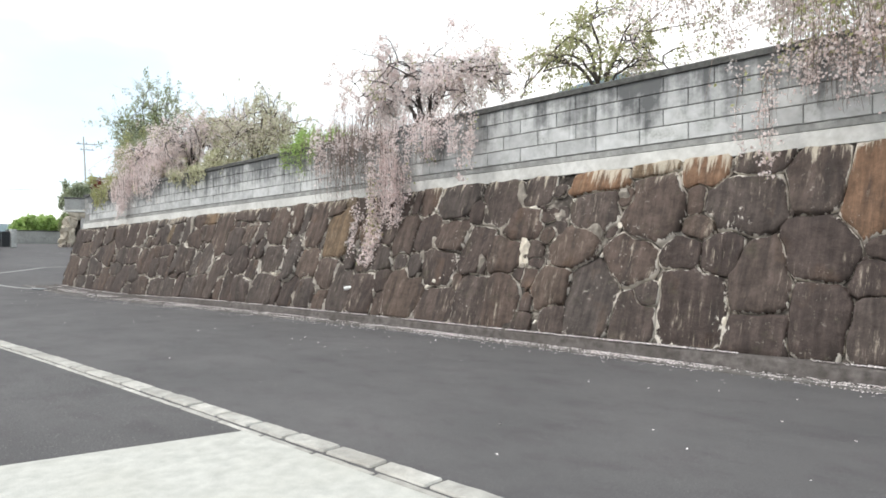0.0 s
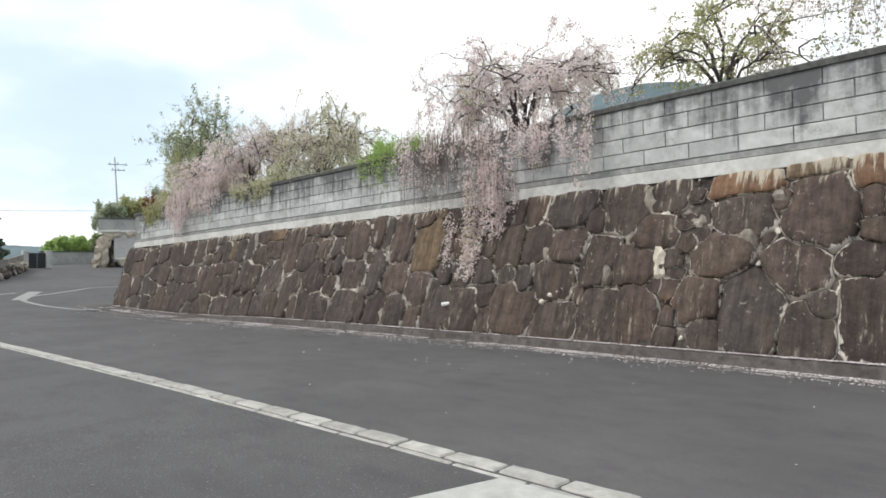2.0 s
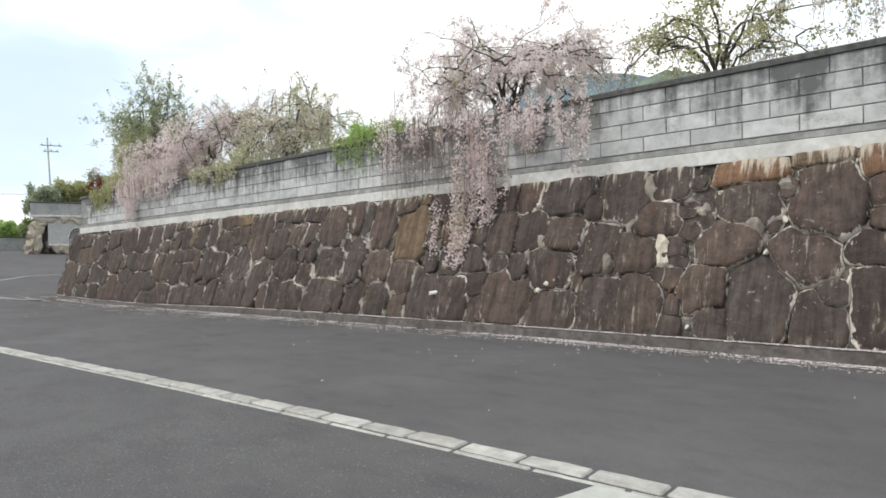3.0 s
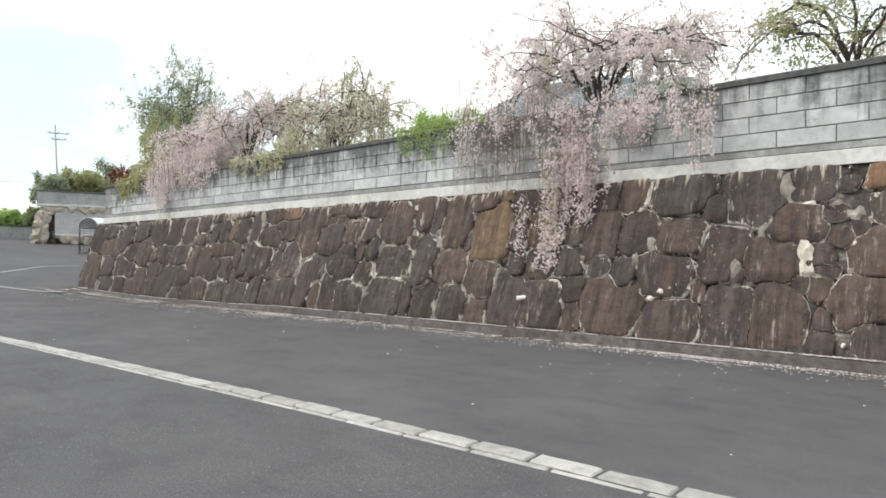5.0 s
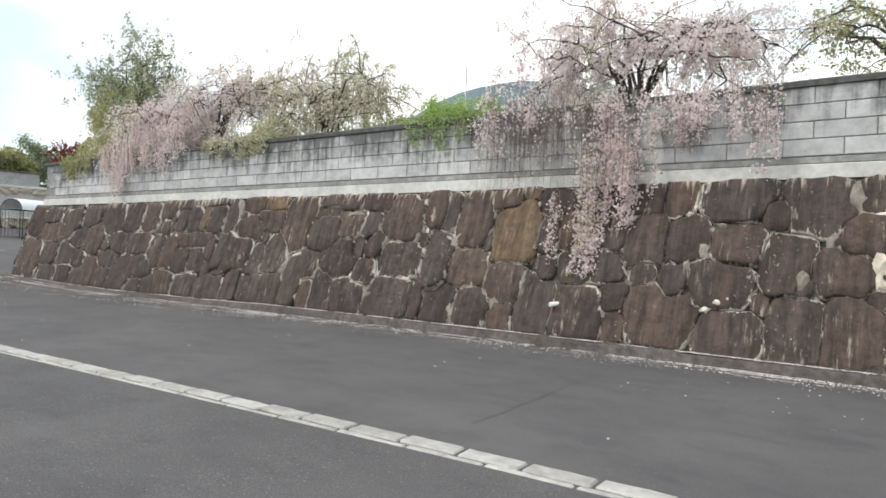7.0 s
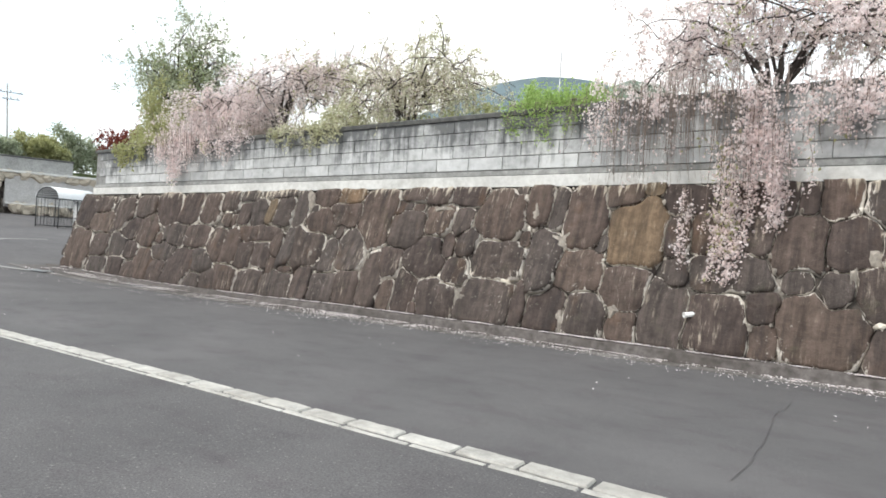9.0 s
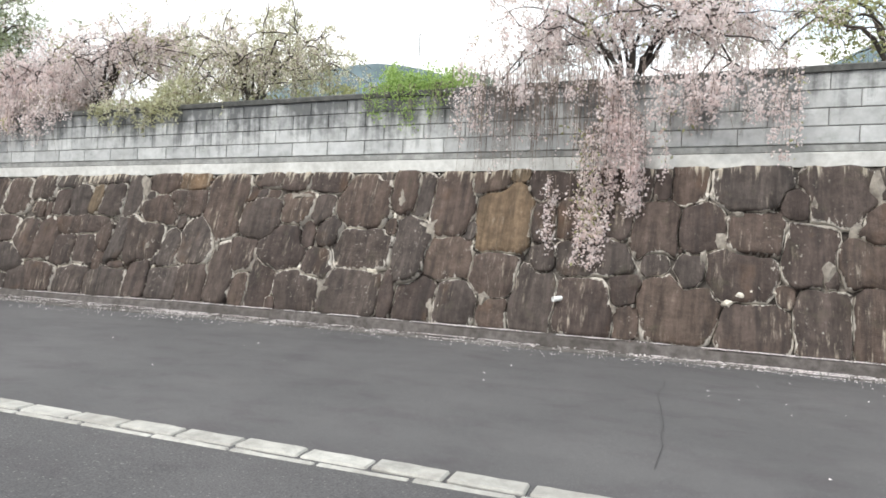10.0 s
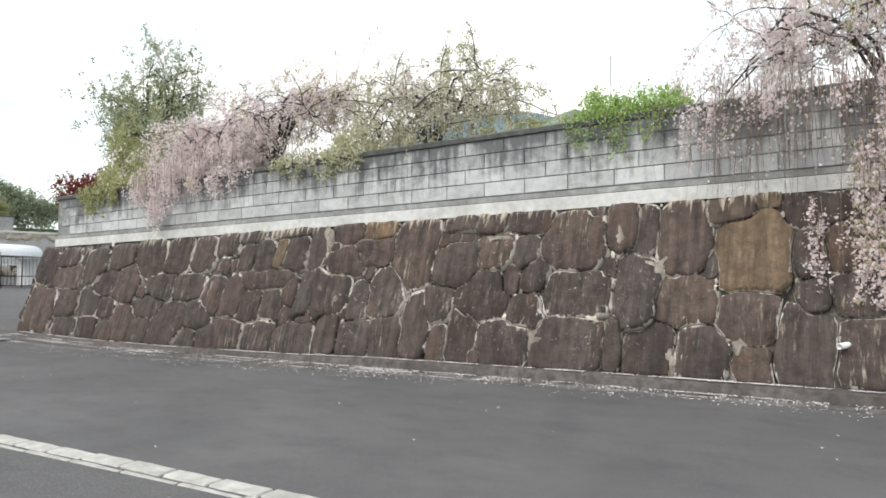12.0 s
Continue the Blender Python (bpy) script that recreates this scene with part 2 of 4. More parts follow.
LEAF_YOUNG = mat_foliage("young_olive_leaf", (0.36, 0.37, 0.17), (0.56, 0.56, 0.31), 0.5)
LEAF_PALE = mat_foliage("pale_unfolding_leaf", (0.48, 0.48, 0.3), (0.74, 0.73, 0.54), 0.6)
LEAF_SILVER = mat_foliage("silvery_green_leaf", (0.28, 0.32, 0.2), (0.56, 0.6, 0.45), 0.5)
LEAF_BRIGHT = mat_foliage("bright_green_leaf", (0.31, 0.44, 0.13), (0.52, 0.66, 0.27), 0.5)
LEAF_GREEN = mat_foliage("mid_green_leaf", (0.21, 0.26, 0.12), (0.4, 0.45, 0.24), 0.45)
LEAF_DARK = mat_foliage("dark_pine_needle", (0.09, 0.125, 0.09), (0.2, 0.25, 0.17), 0.35)
LEAF_RED = mat_foliage("maroon_maple_leaf", (0.12, 0.025, 0.02), (0.26, 0.07, 0.045), 0.35)
GALV = mat_plain("galvanised_steel", (0.4, 0.41, 0.42), 0.45, 0.7, 0.15)
DARK_STEEL = mat_plain("dark_painted_steel", (0.04, 0.042, 0.045), 0.5, 0.3, 0.2)
SHEET = mat_plain("white_sheet_metal", (0.75, 0.76, 0.76), 0.4, 0.0, 0.08)
POLE = mat_concrete("pole_concrete", (0.36, 0.35, 0.34), (0.47, 0.46, 0.44), 0.2)
PVC = mat_plain("white_plastic_pipe", (0.7, 0.7, 0.68), 0.4, 0, 0.1)
WIRE = mat_plain("black_cable", (0.02, 0.02, 0.022), 0.5)


# ---- mesh helpers ----
def mesh_ob(name, verts, faces, material, parent=None, label="", smooth=False, loc=None):
    me = bpy.data.meshes.new(name)
    me.from_pydata([tuple(v) for v in verts], [], [tuple(f) for f in faces])
    me.materials.append(material)
    if smooth:
        me.shade_smooth()
    ob = new(name, me)
    if loc is not None:
        ob.location = loc
    if parent is not None:
        ob.parent = parent
    if label:
        ob["label"] = label
    return ob


def part(name, bm, material, parent=None, label="", smooth=False):
    """Links a bmesh as one mesh object under a thing or a part."""
    me = bpy.data.meshes.new(name)
    bmesh.ops.recalc_face_normals(bm, faces=bm.faces)
    bm.to_mesh(me)
    bm.free()
    me.materials.append(material)
    if smooth:
        me.shade_smooth()
    ob = new(name, me)
    ob.parent = parent
    if label:
        ob["label"] = label
    return ob


def empty(name, at=(0, 0, 0)):
    ob = new(name)
    ob.location = at
    ob.empty_display_size = 0.2
    return ob


def box_bm(size, at=(0, 0, 0), bevel=0.0, bm=None, turn=0.0):
    bm = bm or bmesh.new()
    made = bmesh.ops.create_cube(bm, size=1.0, matrix=Matrix.Translation(at) @ Matrix.Rotation(radians(turn), 4, "Z") @ Matrix.Diagonal((*size, 1)))
    if bevel:
        edges = list({e for v in made["verts"] for e in v.link_edges})
        bmesh.ops.bevel(bm, geom=edges, offset=bevel, segments=1, affect="EDGES")
    return bm


class Tubes:
    """Collects tapered round stems along paths."""

    def __init__(self):
        self.v, self.f, self.n = [], [], 0

    def add(self, pts, r0, r1, sides=6):
        pts = np.asarray(pts, float)
        k = len(pts)
        tang = np.gradient(pts, axis=0)
        tang /= np.linalg.norm(tang, axis=1)[:, None] + 1e-9
        ref = np.where(np.abs(tang[:, 2:3]) > 0.9, [[1.0, 0, 0]], [[0, 0, 1.0]])
        a = np.cross(tang, ref)
        a /= np.linalg.norm(a, axis=1)[:, None] + 1e-9
        b = np.cross(tang, a)
        ang = np.linspace(0, 2 * np.pi, sides, endpoint=False)
        rad = np.linspace(r0, r1, k)[:, None, None]
        ring = pts[:, None] + rad * (np.cos(ang)[None, :, None] * a[:, None] + np.sin(ang)[None, :, None] * b[:, None])
        self.v.append(ring.reshape(-1, 3))
        for i in range(k - 1):
            for j in range(sides):
                j2 = (j + 1) % sides
                self.f.append((self.n + i * sides + j, self.n + i * sides + j2, self.n + (i + 1) * sides + j2, self.n + (i + 1) * sides + j))
        self.f.append(tuple(self.n + j for j in range(sides))[::-1])
        self.f.append(tuple(self.n + (k - 1) * sides + j for j in range(sides)))
        self.n += k * sides

    def object(self, name, material, parent, label=""):
        return mesh_ob(name, np.concatenate(self.v), self.f, material, parent, label, True)


def flakes(name, at, size, material, parent, rng, label="", long=1.0, flat=0.0, hang=0.0):
    """Many small folded leaves or petals at the places given, each of two faces on one fold."""
    at = np.asarray(at, float)
    n = len(at)
    s = size * rng.uniform(0.6, 1.35, n)[:, None]
    d = rng.normal(size=(n, 3))
    d[:, 2] -= hang * 1.5
    d[:, 2] *= 1 - flat
    d /= np.linalg.norm(d, axis=1)[:, None]
    e = np.cross(d, rng.normal(size=(n, 3)))
    if flat:
        e[:, 2] *= 1 - flat
    e /= np.linalg.norm(e, axis=1)[:, None]
    up = np.cross(d, e)
    a, b = at - d * s * 0.5 * long, at + d * s * 0.5 * long
    l, r = at + e * s * 0.45 + up * s * 0.22, at - e * s * 0.45 + up * s * 0.22
    v = np.stack([a, l, b, r], 1).reshape(-1, 3)
    i = np.arange(n) * 4
    f = np.concatenate([np.stack([i, i + 1, i + 2], 1), np.stack([i, i + 2, i + 3], 1)])
    me = bpy.data.meshes.new(name)
    me.vertices.add(len(v))
    me.vertices.foreach_set("co", v.astype(np.float32).ravel())
    me.loops.add(len(f) * 3)
    me.loops.foreach_set("vertex_index", f.astype(np.int32).ravel())
    me.polygons.add(len(f))
    me.polygons.foreach_set("loop_start", (np.arange(len(f)) * 3).astype(np.int32))
    me.update(calc_edges=True)
    me.materials.append(material)
    ob = new(name, me)
    ob.parent = parent
    if label:
        ob["label"] = label
    return ob


# ---- the lie of the land ----
WALL_L, WALL_R = -30.7, 9.0


def block_foot(x):
    """Height of the block wall's foot; its courses fall gently towards -x."""
    return 2.93 + 0.017 * (x + 4)


def block_face(x):
    return 9.15 + 0.015 * (x + 15)


def stone_top(x):
    return block_foot(x) - 0.29


def stone_foot(x):
    return float(np.interp(x, (-31, -27, -24, -20, -18, -14, -10, -2, 9), (-0.19, -0.24, -0.235, -0.165, -0.1, -0.05, -0.015, 0.035, 0.08)))


def stone_face(x, z):
    """y of the battered stone face."""
    k = (z - stone_foot(x)) / (stone_top(x) - stone_foot(x))
    return 8.25 + (block_face(x) - 0.02 - 8.25) * k


def road(x, y):
    """Height of the road: a low camber, a fall towards the gutter, a climb past the wall's corner."""
    z = -0.04 - 0.022 * max(0, min(y, 9) - 4.0) + float(np.interp(x, (-36, -29, -25, -20, -15, -9, -6), (-0.104, -0.13, -0.19, -0.14, -0.07, -0.012, 0)))
    d = -29 - x
    if d > 0:
        z += float(np.interp(d, (0, 3, 6, 10, 14, 20, 27, 38, 60, 90), (0, 0.08, 0.26, 0.58, 0.72, 0.82, 0.97, 1.7, 2.6, 3.4)))
    return z


def build_ground():
    xs = sorted(set([-3000, -800, -250, -140] + list(range(-100, -44, 4)) + list(np.arange(-44, -26, 1.0)) + list(range(-26, 12, 2)) + [20, 60, 200, 800, 3000]))
    ys = sorted(set([-3000, -700, -150, -40, -15] + list(np.arange(-6, 9, 1.0)) + [7.62] + list(range(9, 40, 3)) + [60, 120, 300, 900, 3000]))
    v = [(x, y, road(max(-110, x), y) + 0.004 * noise.noise((x * 0.4, y * 0.4, 0))) for y in ys for x in xs]
    w = len(xs)
    f = [(j * w + i, j * w + i + 1, (j + 1) * w + i + 1, (j + 1) * w + i) for j in range(len(ys) - 1) for i in range(w - 1)]
    tagged(mesh_ob("ground", v, f, ASPHALT, smooth=True), "worn grey asphalt road surface with faint cracks", "road", kind="structure")


build_ground()


def strip(name, xs, rows, material, label, category, kind="structure", smooth_it=False):
    """A solid run along x; rows gives the outline (y, z) at each x, in order round the section."""
    v, f = [], []
    n = len(rows(xs[0]))
    for x in xs:
        v += [(x, y, z) for y, z in rows(x)]
    for i in range(len(xs) - 1):
        for j in range(n):
            f.append((i * n + j, i * n + (j + 1) % n, (i + 1) * n + (j + 1) % n, (i + 1) * n + j))
    f.append(tuple(range(n))[::-1])
    f.append(tuple((len(xs) - 1) * n + j for j in range(n)))
    ob = mesh_ob(name, v, f, material, smooth=smooth_it)
    bm = bmesh.new()
    bm.from_mesh(ob.data)
    bmesh.ops.recalc_face_normals(bm, faces=bm.faces)
    bm.to_mesh(ob.data)
    bm.free()
    return tagged(ob, label, category, kind=kind)


RUN = [WALL_L + 0.2 + (WALL_R - WALL_L - 0.2) * i / 60 for i in range(61)]
wobble = lambda x, a, s: a * noise.noise((x * 1.3, s, 0))


def gutter_edge(x):
    return float(np.interp(x, (-31, -27, -24, -20, -15, -9, -2), (6.95, 7.0, 7.25, 7.33, 7.55, 7.8, 7.78))) + wobble(x * 0.3, 0.02, 14)


footing = strip("wall_footing", [WALL_L - 0.5] + RUN, lambda x: [
    (8.6, road(x, 8) - 0.3), (8.6, stone_foot(x) + 0.03), (8.2 + wobble(x, 0.02, 1), stone_foot(x) + 0.04), (8.11 + wobble(x, 0.02, 5), stone_foot(x) + 0.03 + wobble(x, 0.012, 3)),
    (8.085 + wobble(x, 0.015, 5), stone_foot(x)), (8.05 + wobble(x * 2, 0.01, 7), road(x, 8.05) + 0.008), (gutter_edge(x) + 0.19, road(x, gutter_edge(x)) + 0.002), (gutter_edge(x) + 0.19, road(x, 8) - 0.2)], GUTTER, "stained dark concrete footing and gutter along the stone wall", "gutter")
lip = strip("gutter_lip", [WALL_L - 0.5] + RUN, lambda x: [
    (gutter_edge(x) + 0.188, road(x, 8) - 0.15), (gutter_edge(x) + 0.185 + wobble(x * 3, 0.02, 9), road(x, gutter_edge(x)) + 0.02 + wobble(x * 2, 0.008, 19)), (gutter_edge(x) + 0.12, road(x, gutter_edge(x)) + 0.024), (gutter_edge(x) + wobble(x * 3, 0.025, 12), road(x, gutter_edge(x)) + 0.012),
    (gutter_edge(x), road(x, 8) - 0.15)], LIP, "worn pale concrete lip of the gutter", "gutter")

# ---- terrace behind the wall ----
terrace = strip("terrace", [WALL_L + 0.9, -20, -10, 0, WALL_R], lambda x: [
    (block_face(x) + 0.25, 0.0), (block_face(x) + 0.25, block_foot(x) + 0.45), (12, block_foot(x) + 0.6), (40, block_foot(x) + 1.2), (40, 0.0)], SOIL, "grassy raised garden terrace behind the wall", "garden")

# ---- block wall ----
bw = tagged(empty("block_wall"), "weathered grey concrete block wall with soot runs", "wall", kind="structure")
core = strip("wall_core", [WALL_L + 0.75, WALL_R], lambda x: [
    (block_face(x) + 0.012, block_foot(x) - 0.4), (block_face(x) + 0.012, block_foot(x) + 1.0), (block_face(x) + 0.2, block_foot(x) + 1.0), (block_face(x) + 0.2, block_foot(x) - 0.4)], JOINT, "grey mortar joints of the block wall", "", kind="")
core.parent = bw
band = strip("concrete_band", [WALL_L + 0.72] + RUN[3:], lambda x: [
    (block_face(x) - 0.045, block_foot(x) - 0.32), (block_face(x) - 0.05 + wobble(x, 0.006, 2), block_foot(x) - 0.125 + wobble(x * 2, 0.006, 22)), (block_face(x) - 0.04, block_foot(x) - 0.115),
    (block_face(x) + 0.1, block_foot(x) - 0.11), (block_face(x) + 0.1, block_foot(x) - 0.32)], BAND, "pale cast concrete band under the blocks", "", kind="")
band.parent = bw
sill = strip("sill_course", [WALL_L + 0.74] + RUN[3:], lambda x: [
    (block_face(x) - 0.022, block_foot(x) - 0.1), (block_face(x) - 0.022 + wobble(x, 0.004, 3), block_foot(x) - 0.02), (block_face(x) - 0.015, block_foot(x) - 0.014),
    (block_face(x) + 0.1, block_foot(x) - 0.014), (block_face(x) + 0.1, block_foot(x) - 0.1)], SILL, "thin grey sill course under the blocks", "", kind="")
sill.parent = bw
cap = strip("cap", [WALL_L + 0.70] + RUN[3:], lambda x: [
    (block_face(x) - 0.045, block_foot(x) + 1.0), (block_face(x) - 0.05 + wobble(x, 0.006, 4), block_foot(x) + 1.075 + wobble(x, 0.01, 6)), (block_face(x) - 0.01, block_foot(x) + 1.1 + wobble(x, 0.012, 8)),
    (block_face(x) + 0.22, block_foot(x) + 1.1), (block_face(x) + 0.26, block_foot(x) + 1.07), (block_face(x) + 0.26, block_foot(x) + 1.0)], CAP, "blackened concrete coping", "", kind="")
cap.parent = bw


def block_mesh(length, h=0.237, depth=0.05, skew=0.017):
    bm = bmesh.new()
    bmesh.ops.create_cube(bm, size=1.0, matrix=Matrix.Diagonal((length, depth, h, 1)))
    front = [e for e in bm.edges if all(vv.co.y < 0 for vv in e.verts)]
    bmesh.ops.bevel(bm, geom=front, offset=0.008, segments=1, affect="EDGES")
    for vv in bm.verts:
        vv.co.z += skew * vv.co.x
        vv.co.y += 0.015 * vv.co.x
    bmesh.ops.recalc_face_normals(bm, faces=bm.faces)
    me = bpy.data.meshes.new("block")
    bm.to_mesh(me)
    bm.free()
    me.materials.append(BLOCK)
    return me


BLOCK_LEN = 0.762


# ---- trees ----
def bezier(p0, p1, p2, k):
    t = np.linspace(0, 1, k)[:, None]
    return (1 - t) ** 2 * p0 + 2 * t * (1 - t) * p1 + t ** 2 * p2


def clear_of_wall(pts):
    """Hanging twigs slide down the outside of the walls; those behind stop at the coping."""
    out = []
    for p in pts:
        x, y, z = p
        foot = block_foot(x)
        if z < foot + 1.14 and x > WALL_L + 0.5:
            front = block_face(x) - 0.09 if z > foot - 0.2 else stone_face(x, max(0, z)) - 0.14
            if y > front:
                if y > block_face(x) + 0.04:
                    break
                y = front
        out.append((x, y, z))
    return np.array(out).reshape(-1, 3)


def grow(name, label, category, base, fork, reach, front, back, top, limbs=9, subs=7, strands=6, drop=(0.5, 1.4), seed=1, trunk_r=0.11,
         dress=(), weep=1.0, lean=0.0, bare=2, low=0.9, per_m=34, fuzz=0.05, long_strands=(), group="", core=(0, 0, 0)):
    """A small garden tree: trunk, arching limbs, side branches, hanging twigs and what they bear.
    dress: (part name, material, share, size, length ratio) of each kind of leaf or blossom.
    core: half width, height over the fork and share of twigs missing in the open middle."""
    rng = np.random.default_rng(seed)
    tree = tagged(empty(name, base), label, category, group)
    o = np.array(base, float)
    wood, twigs, spots = Tubes(), Tubes(), []
    fk = np.array((lean, 0, fork))
    stem = bezier(np.zeros(3), np.array((lean * 0.2 + rng.normal() * 0.1, rng.normal() * 0.08, fork * 0.6)), fk, 7)
    stem[0, 2] = -0.25
    wood.add(stem, trunk_r, trunk_r * 0.72, 9)
    wood.object("trunk", BARK, tree)
    wood = Tubes()
    ends = []
    for i in range(limbs):
        a = 2 * math.pi * (i + rng.uniform(-0.3, 0.3)) / limbs
        out = np.array((math.cos(a) * reach * rng.uniform(0.55, 1.0), math.sin(a) * (back if math.sin(a) > 0 else front) * rng.uniform(0.55, 1.0), 0))
        peak = (top - fork) * rng.uniform(0.55, 1.02)
        end = fk + out + np.array((0, 0, peak * rng.uniform(0.25, 0.75) * (1.0 if weep else 1.5)))
        mid = fk + out * rng.uniform(0.25, 0.5) + np.array((0, 0, peak * 1.15))
        limb = bezier(fk, mid, end, 12)
        limb[1:] += rng.normal(size=(11, 3)) * 0.035
        sway = np.sin(np.linspace(0, rng.uniform(4, 8), 12) + rng.uniform(0, 6)) * np.linspace(0, 0.14, 12)
        limb += sway[:, None] * np.array((math.sin(a), -math.cos(a), 0.6))
        if weep == 1.0:
            limb[:, 2] = np.where(limb[:, 2] > 0.72 * top, 0.72 * top + 0.35 * (limb[:, 2] - 0.72 * top), limb[:, 2])
        one = Tubes()
        one.add(limb, trunk_r * rng.uniform(0.3, 0.5), 0.01, 6)
        one.object("limb", BARK, tree)
        ends.append(limb)
    subs_all = list(ends)
    for limb in ends:
        for _ in range(subs):
            s = limb[rng.integers(max(3, bare), 12)]
            go = rng.normal(size=3) * np.array((reach, (front + back) / 2, (top - fork) * 0.55)) * 0.34
            end = s + go
            end[1] = max(-front * 1.05, end[1])
            end[2] = min(end[2], top * (1.0 + 0.04 * rng.normal()))
            mid = s + go * 0.5 + np.array((0, 0, abs(rng.normal()) * 0.22))
            br = bezier(s, mid, end, 8)
            br[1:] += rng.normal(size=(7, 3)) * 0.02
            wood.add(br, 0.016, 0.005, 5)
            subs_all.append(br)
    paths = []
    for br in subs_all:
        for _ in range(strands):
            s = br[rng.integers(bare if len(br) > 8 else 2, len(br))]
            length = rng.uniform(*drop)
            side = rng.normal(size=3) * 0.22
            if abs(s[0] - lean) < core[0] and s[2] - length < fork + core[1] and rng.uniform() < core[2]:
                continue
            if weep:
                k = max(4, int(length / 0.16) + 2)
                pts = bezier(s, s + side + np.array((0, 0, 0.10)), s + side * 1.5 + np.array((0, 0, -length)), k)
            else:
                k = max(4, int(length / 0.16) + 2)
                pts = bezier(s, s + side + np.array((0, 0, length * 0.3)), s + side * 2.5 + np.array((0, 0, length * rng.uniform(-0.2, 0.8))), k)
            paths.append((pts, 1.0))
    for x, y, z0, z1, n, spread, dens in long_strands:
        for _ in range(n):
            dx, dy = rng.normal() * spread, rng.normal() * spread * 0.5
            p0 = np.array((x + dx * 0.95, y + dy, z0 + rng.uniform(-0.2, 0.2))) - o
            p1 = np.array((x + dx * 1.05, y + dy, z0 - rng.uniform(0.55, 1.0) * (z0 - z1))) - o
            paths.append((bezier(p0, (p0 + p1) / 2 + rng.normal(size=3) * 0.08, p1, max(5, int((z0 - z1) / 0.14))), dens))
    for pts, dens in paths:
        w = clear_of_wall(pts + o)
        if len(w) < 3:
            continue
        w = w[w[:, 2] > low] if (w[:, 2] > low).sum() >= 3 else w[:3]
        p = w - o
        twigs.add(p, 0.006, 0.002, 3)
        seg = np.linalg.norm(np.diff(p, axis=0), axis=1)
        m = rng.poisson(seg.sum() * per_m * dens * rng.uniform(0.3, 1.5))
        if m:
            heads = rng.uniform(0.0, 1, max(1, m // 8)) ** 0.8
            u = heads[rng.integers(0, len(heads), m)] * (len(p) - 1)
            j = np.minimum(u.astype(int), len(p) - 2)
            q = p[j] + (p[j + 1] - p[j]) * (u - j)[:, None] + rng.normal(size=(m, 3)) * fuzz * np.array((1, 0.7, 1))
            spots.append(q)
    wood.object("branch_tangle", BARK, tree)["kind"] = "stuff"
    twigs.object("twig_tangle", TWIG, tree)["kind"] = "stuff"
    spots = np.concatenate(spots)
    w = spots + o
    yf = np.array([block_face(x) for x in w[:, 0]])
    cap_z = np.array([block_foot(x) + 1.12 for x in w[:, 0]])
    inside = (w[:, 2] < cap_z) & (w[:, 1] > yf - 0.06) & (w[:, 0] > WALL_L)
    spots = spots[~inside]
    pick = rng.uniform(size=len(spots))
    shift = 0.0
    # kinds gather in patches rather than mixing evenly
    patch = np.array([noise.noise((p[0] * 0.9 + seed, p[1] * 0.9, p[2] * 0.9)) for p in spots]) * 0.55
    pick = np.clip(pick * 0.7 + 0.15 + patch, 0, 0.9999)
    for pname, material, share, size, long in dress:
        sel = (pick >= shift) & (pick < shift + share)
        shift += share
        if sel.any():
            flakes(pname, spots[sel], size, material, tree, rng, long=long, hang=0.4 * weep)["kind"] = "stuff"
    return tree


def at(x, y):
    """A tree's base on the terrace."""
    return (x, y, block_foot(x) + 0.45 + 0.15 * (y - 9.4) / 2.6)


PINK = (("blossom", BLOSSOM, 0.62, 0.047, 1.0), ("dusky_blossom", BLOSSOM_DIM, 0.3, 0.042, 1.0), ("young_foliage", LEAF_YOUNG, 0.08, 0.04, 1.6))
PALE = (("blossom", BLOSSOM, 0.42, 0.044, 1.0), ("dusky_blossom", BLOSSOM_DIM, 0.4, 0.042, 1.0), ("young_foliage", LEAF_YOUNG, 0.18, 0.042, 1.6))
MIXED = (("young_foliage", LEAF_PALE, 0.46, 0.038, 1.8), ("faded_blossom", BUFF, 0.34, 0.044, 1.2), ("blossom", BLOSSOM, 0.20, 0.044, 1.0))
grow("weeping_cherry", "large pale pink weeping cherry hanging over the block wall", "tree", at(-10.4, 9.95), 0.4, 2.5, 1.3, 1.3, 2.78, limbs=13, subs=6, strands=6,
     drop=(0.1, 0.7), seed=3, trunk_r=0.09, dress=PINK, per_m=74, fuzz=0.05, bare=6, core=(1.0, 0.85, 0.72),
     long_strands=((-10.7, 8.85, 3.1, 0.82, 17, 0.14, 1.5), (-10.45, 8.85, 3.95, 2.2, 15, 0.2, 1.4), (-10.0, 8.85, 3.2, 1.75, 13, 0.15, 1.2), (-11.4, 8.8, 2.3, 1.0, 6, 0.08, 0.8), (-9.1, 8.8, 3.9, 3.05, 30, 0.42, 1.5), (-8.2, 8.8, 3.7, 2.4, 7, 0.2, 0.6), (-11.8, 8.85, 4.05, 3.45, 40, 0.5, 0.9), (-12.0, 8.87, 3.95, 2.3, 120, 0.55, 0.03), (-10.9, 8.9, 3.95, 2.6, 80, 0.5, 0.04), (-9.3, 8.9, 3.95, 2.9, 30, 0.5, 0.1), (-12.75, 8.85, 3.8, 2.9, 9, 0.15, 0.8)), group="weeping cherries")
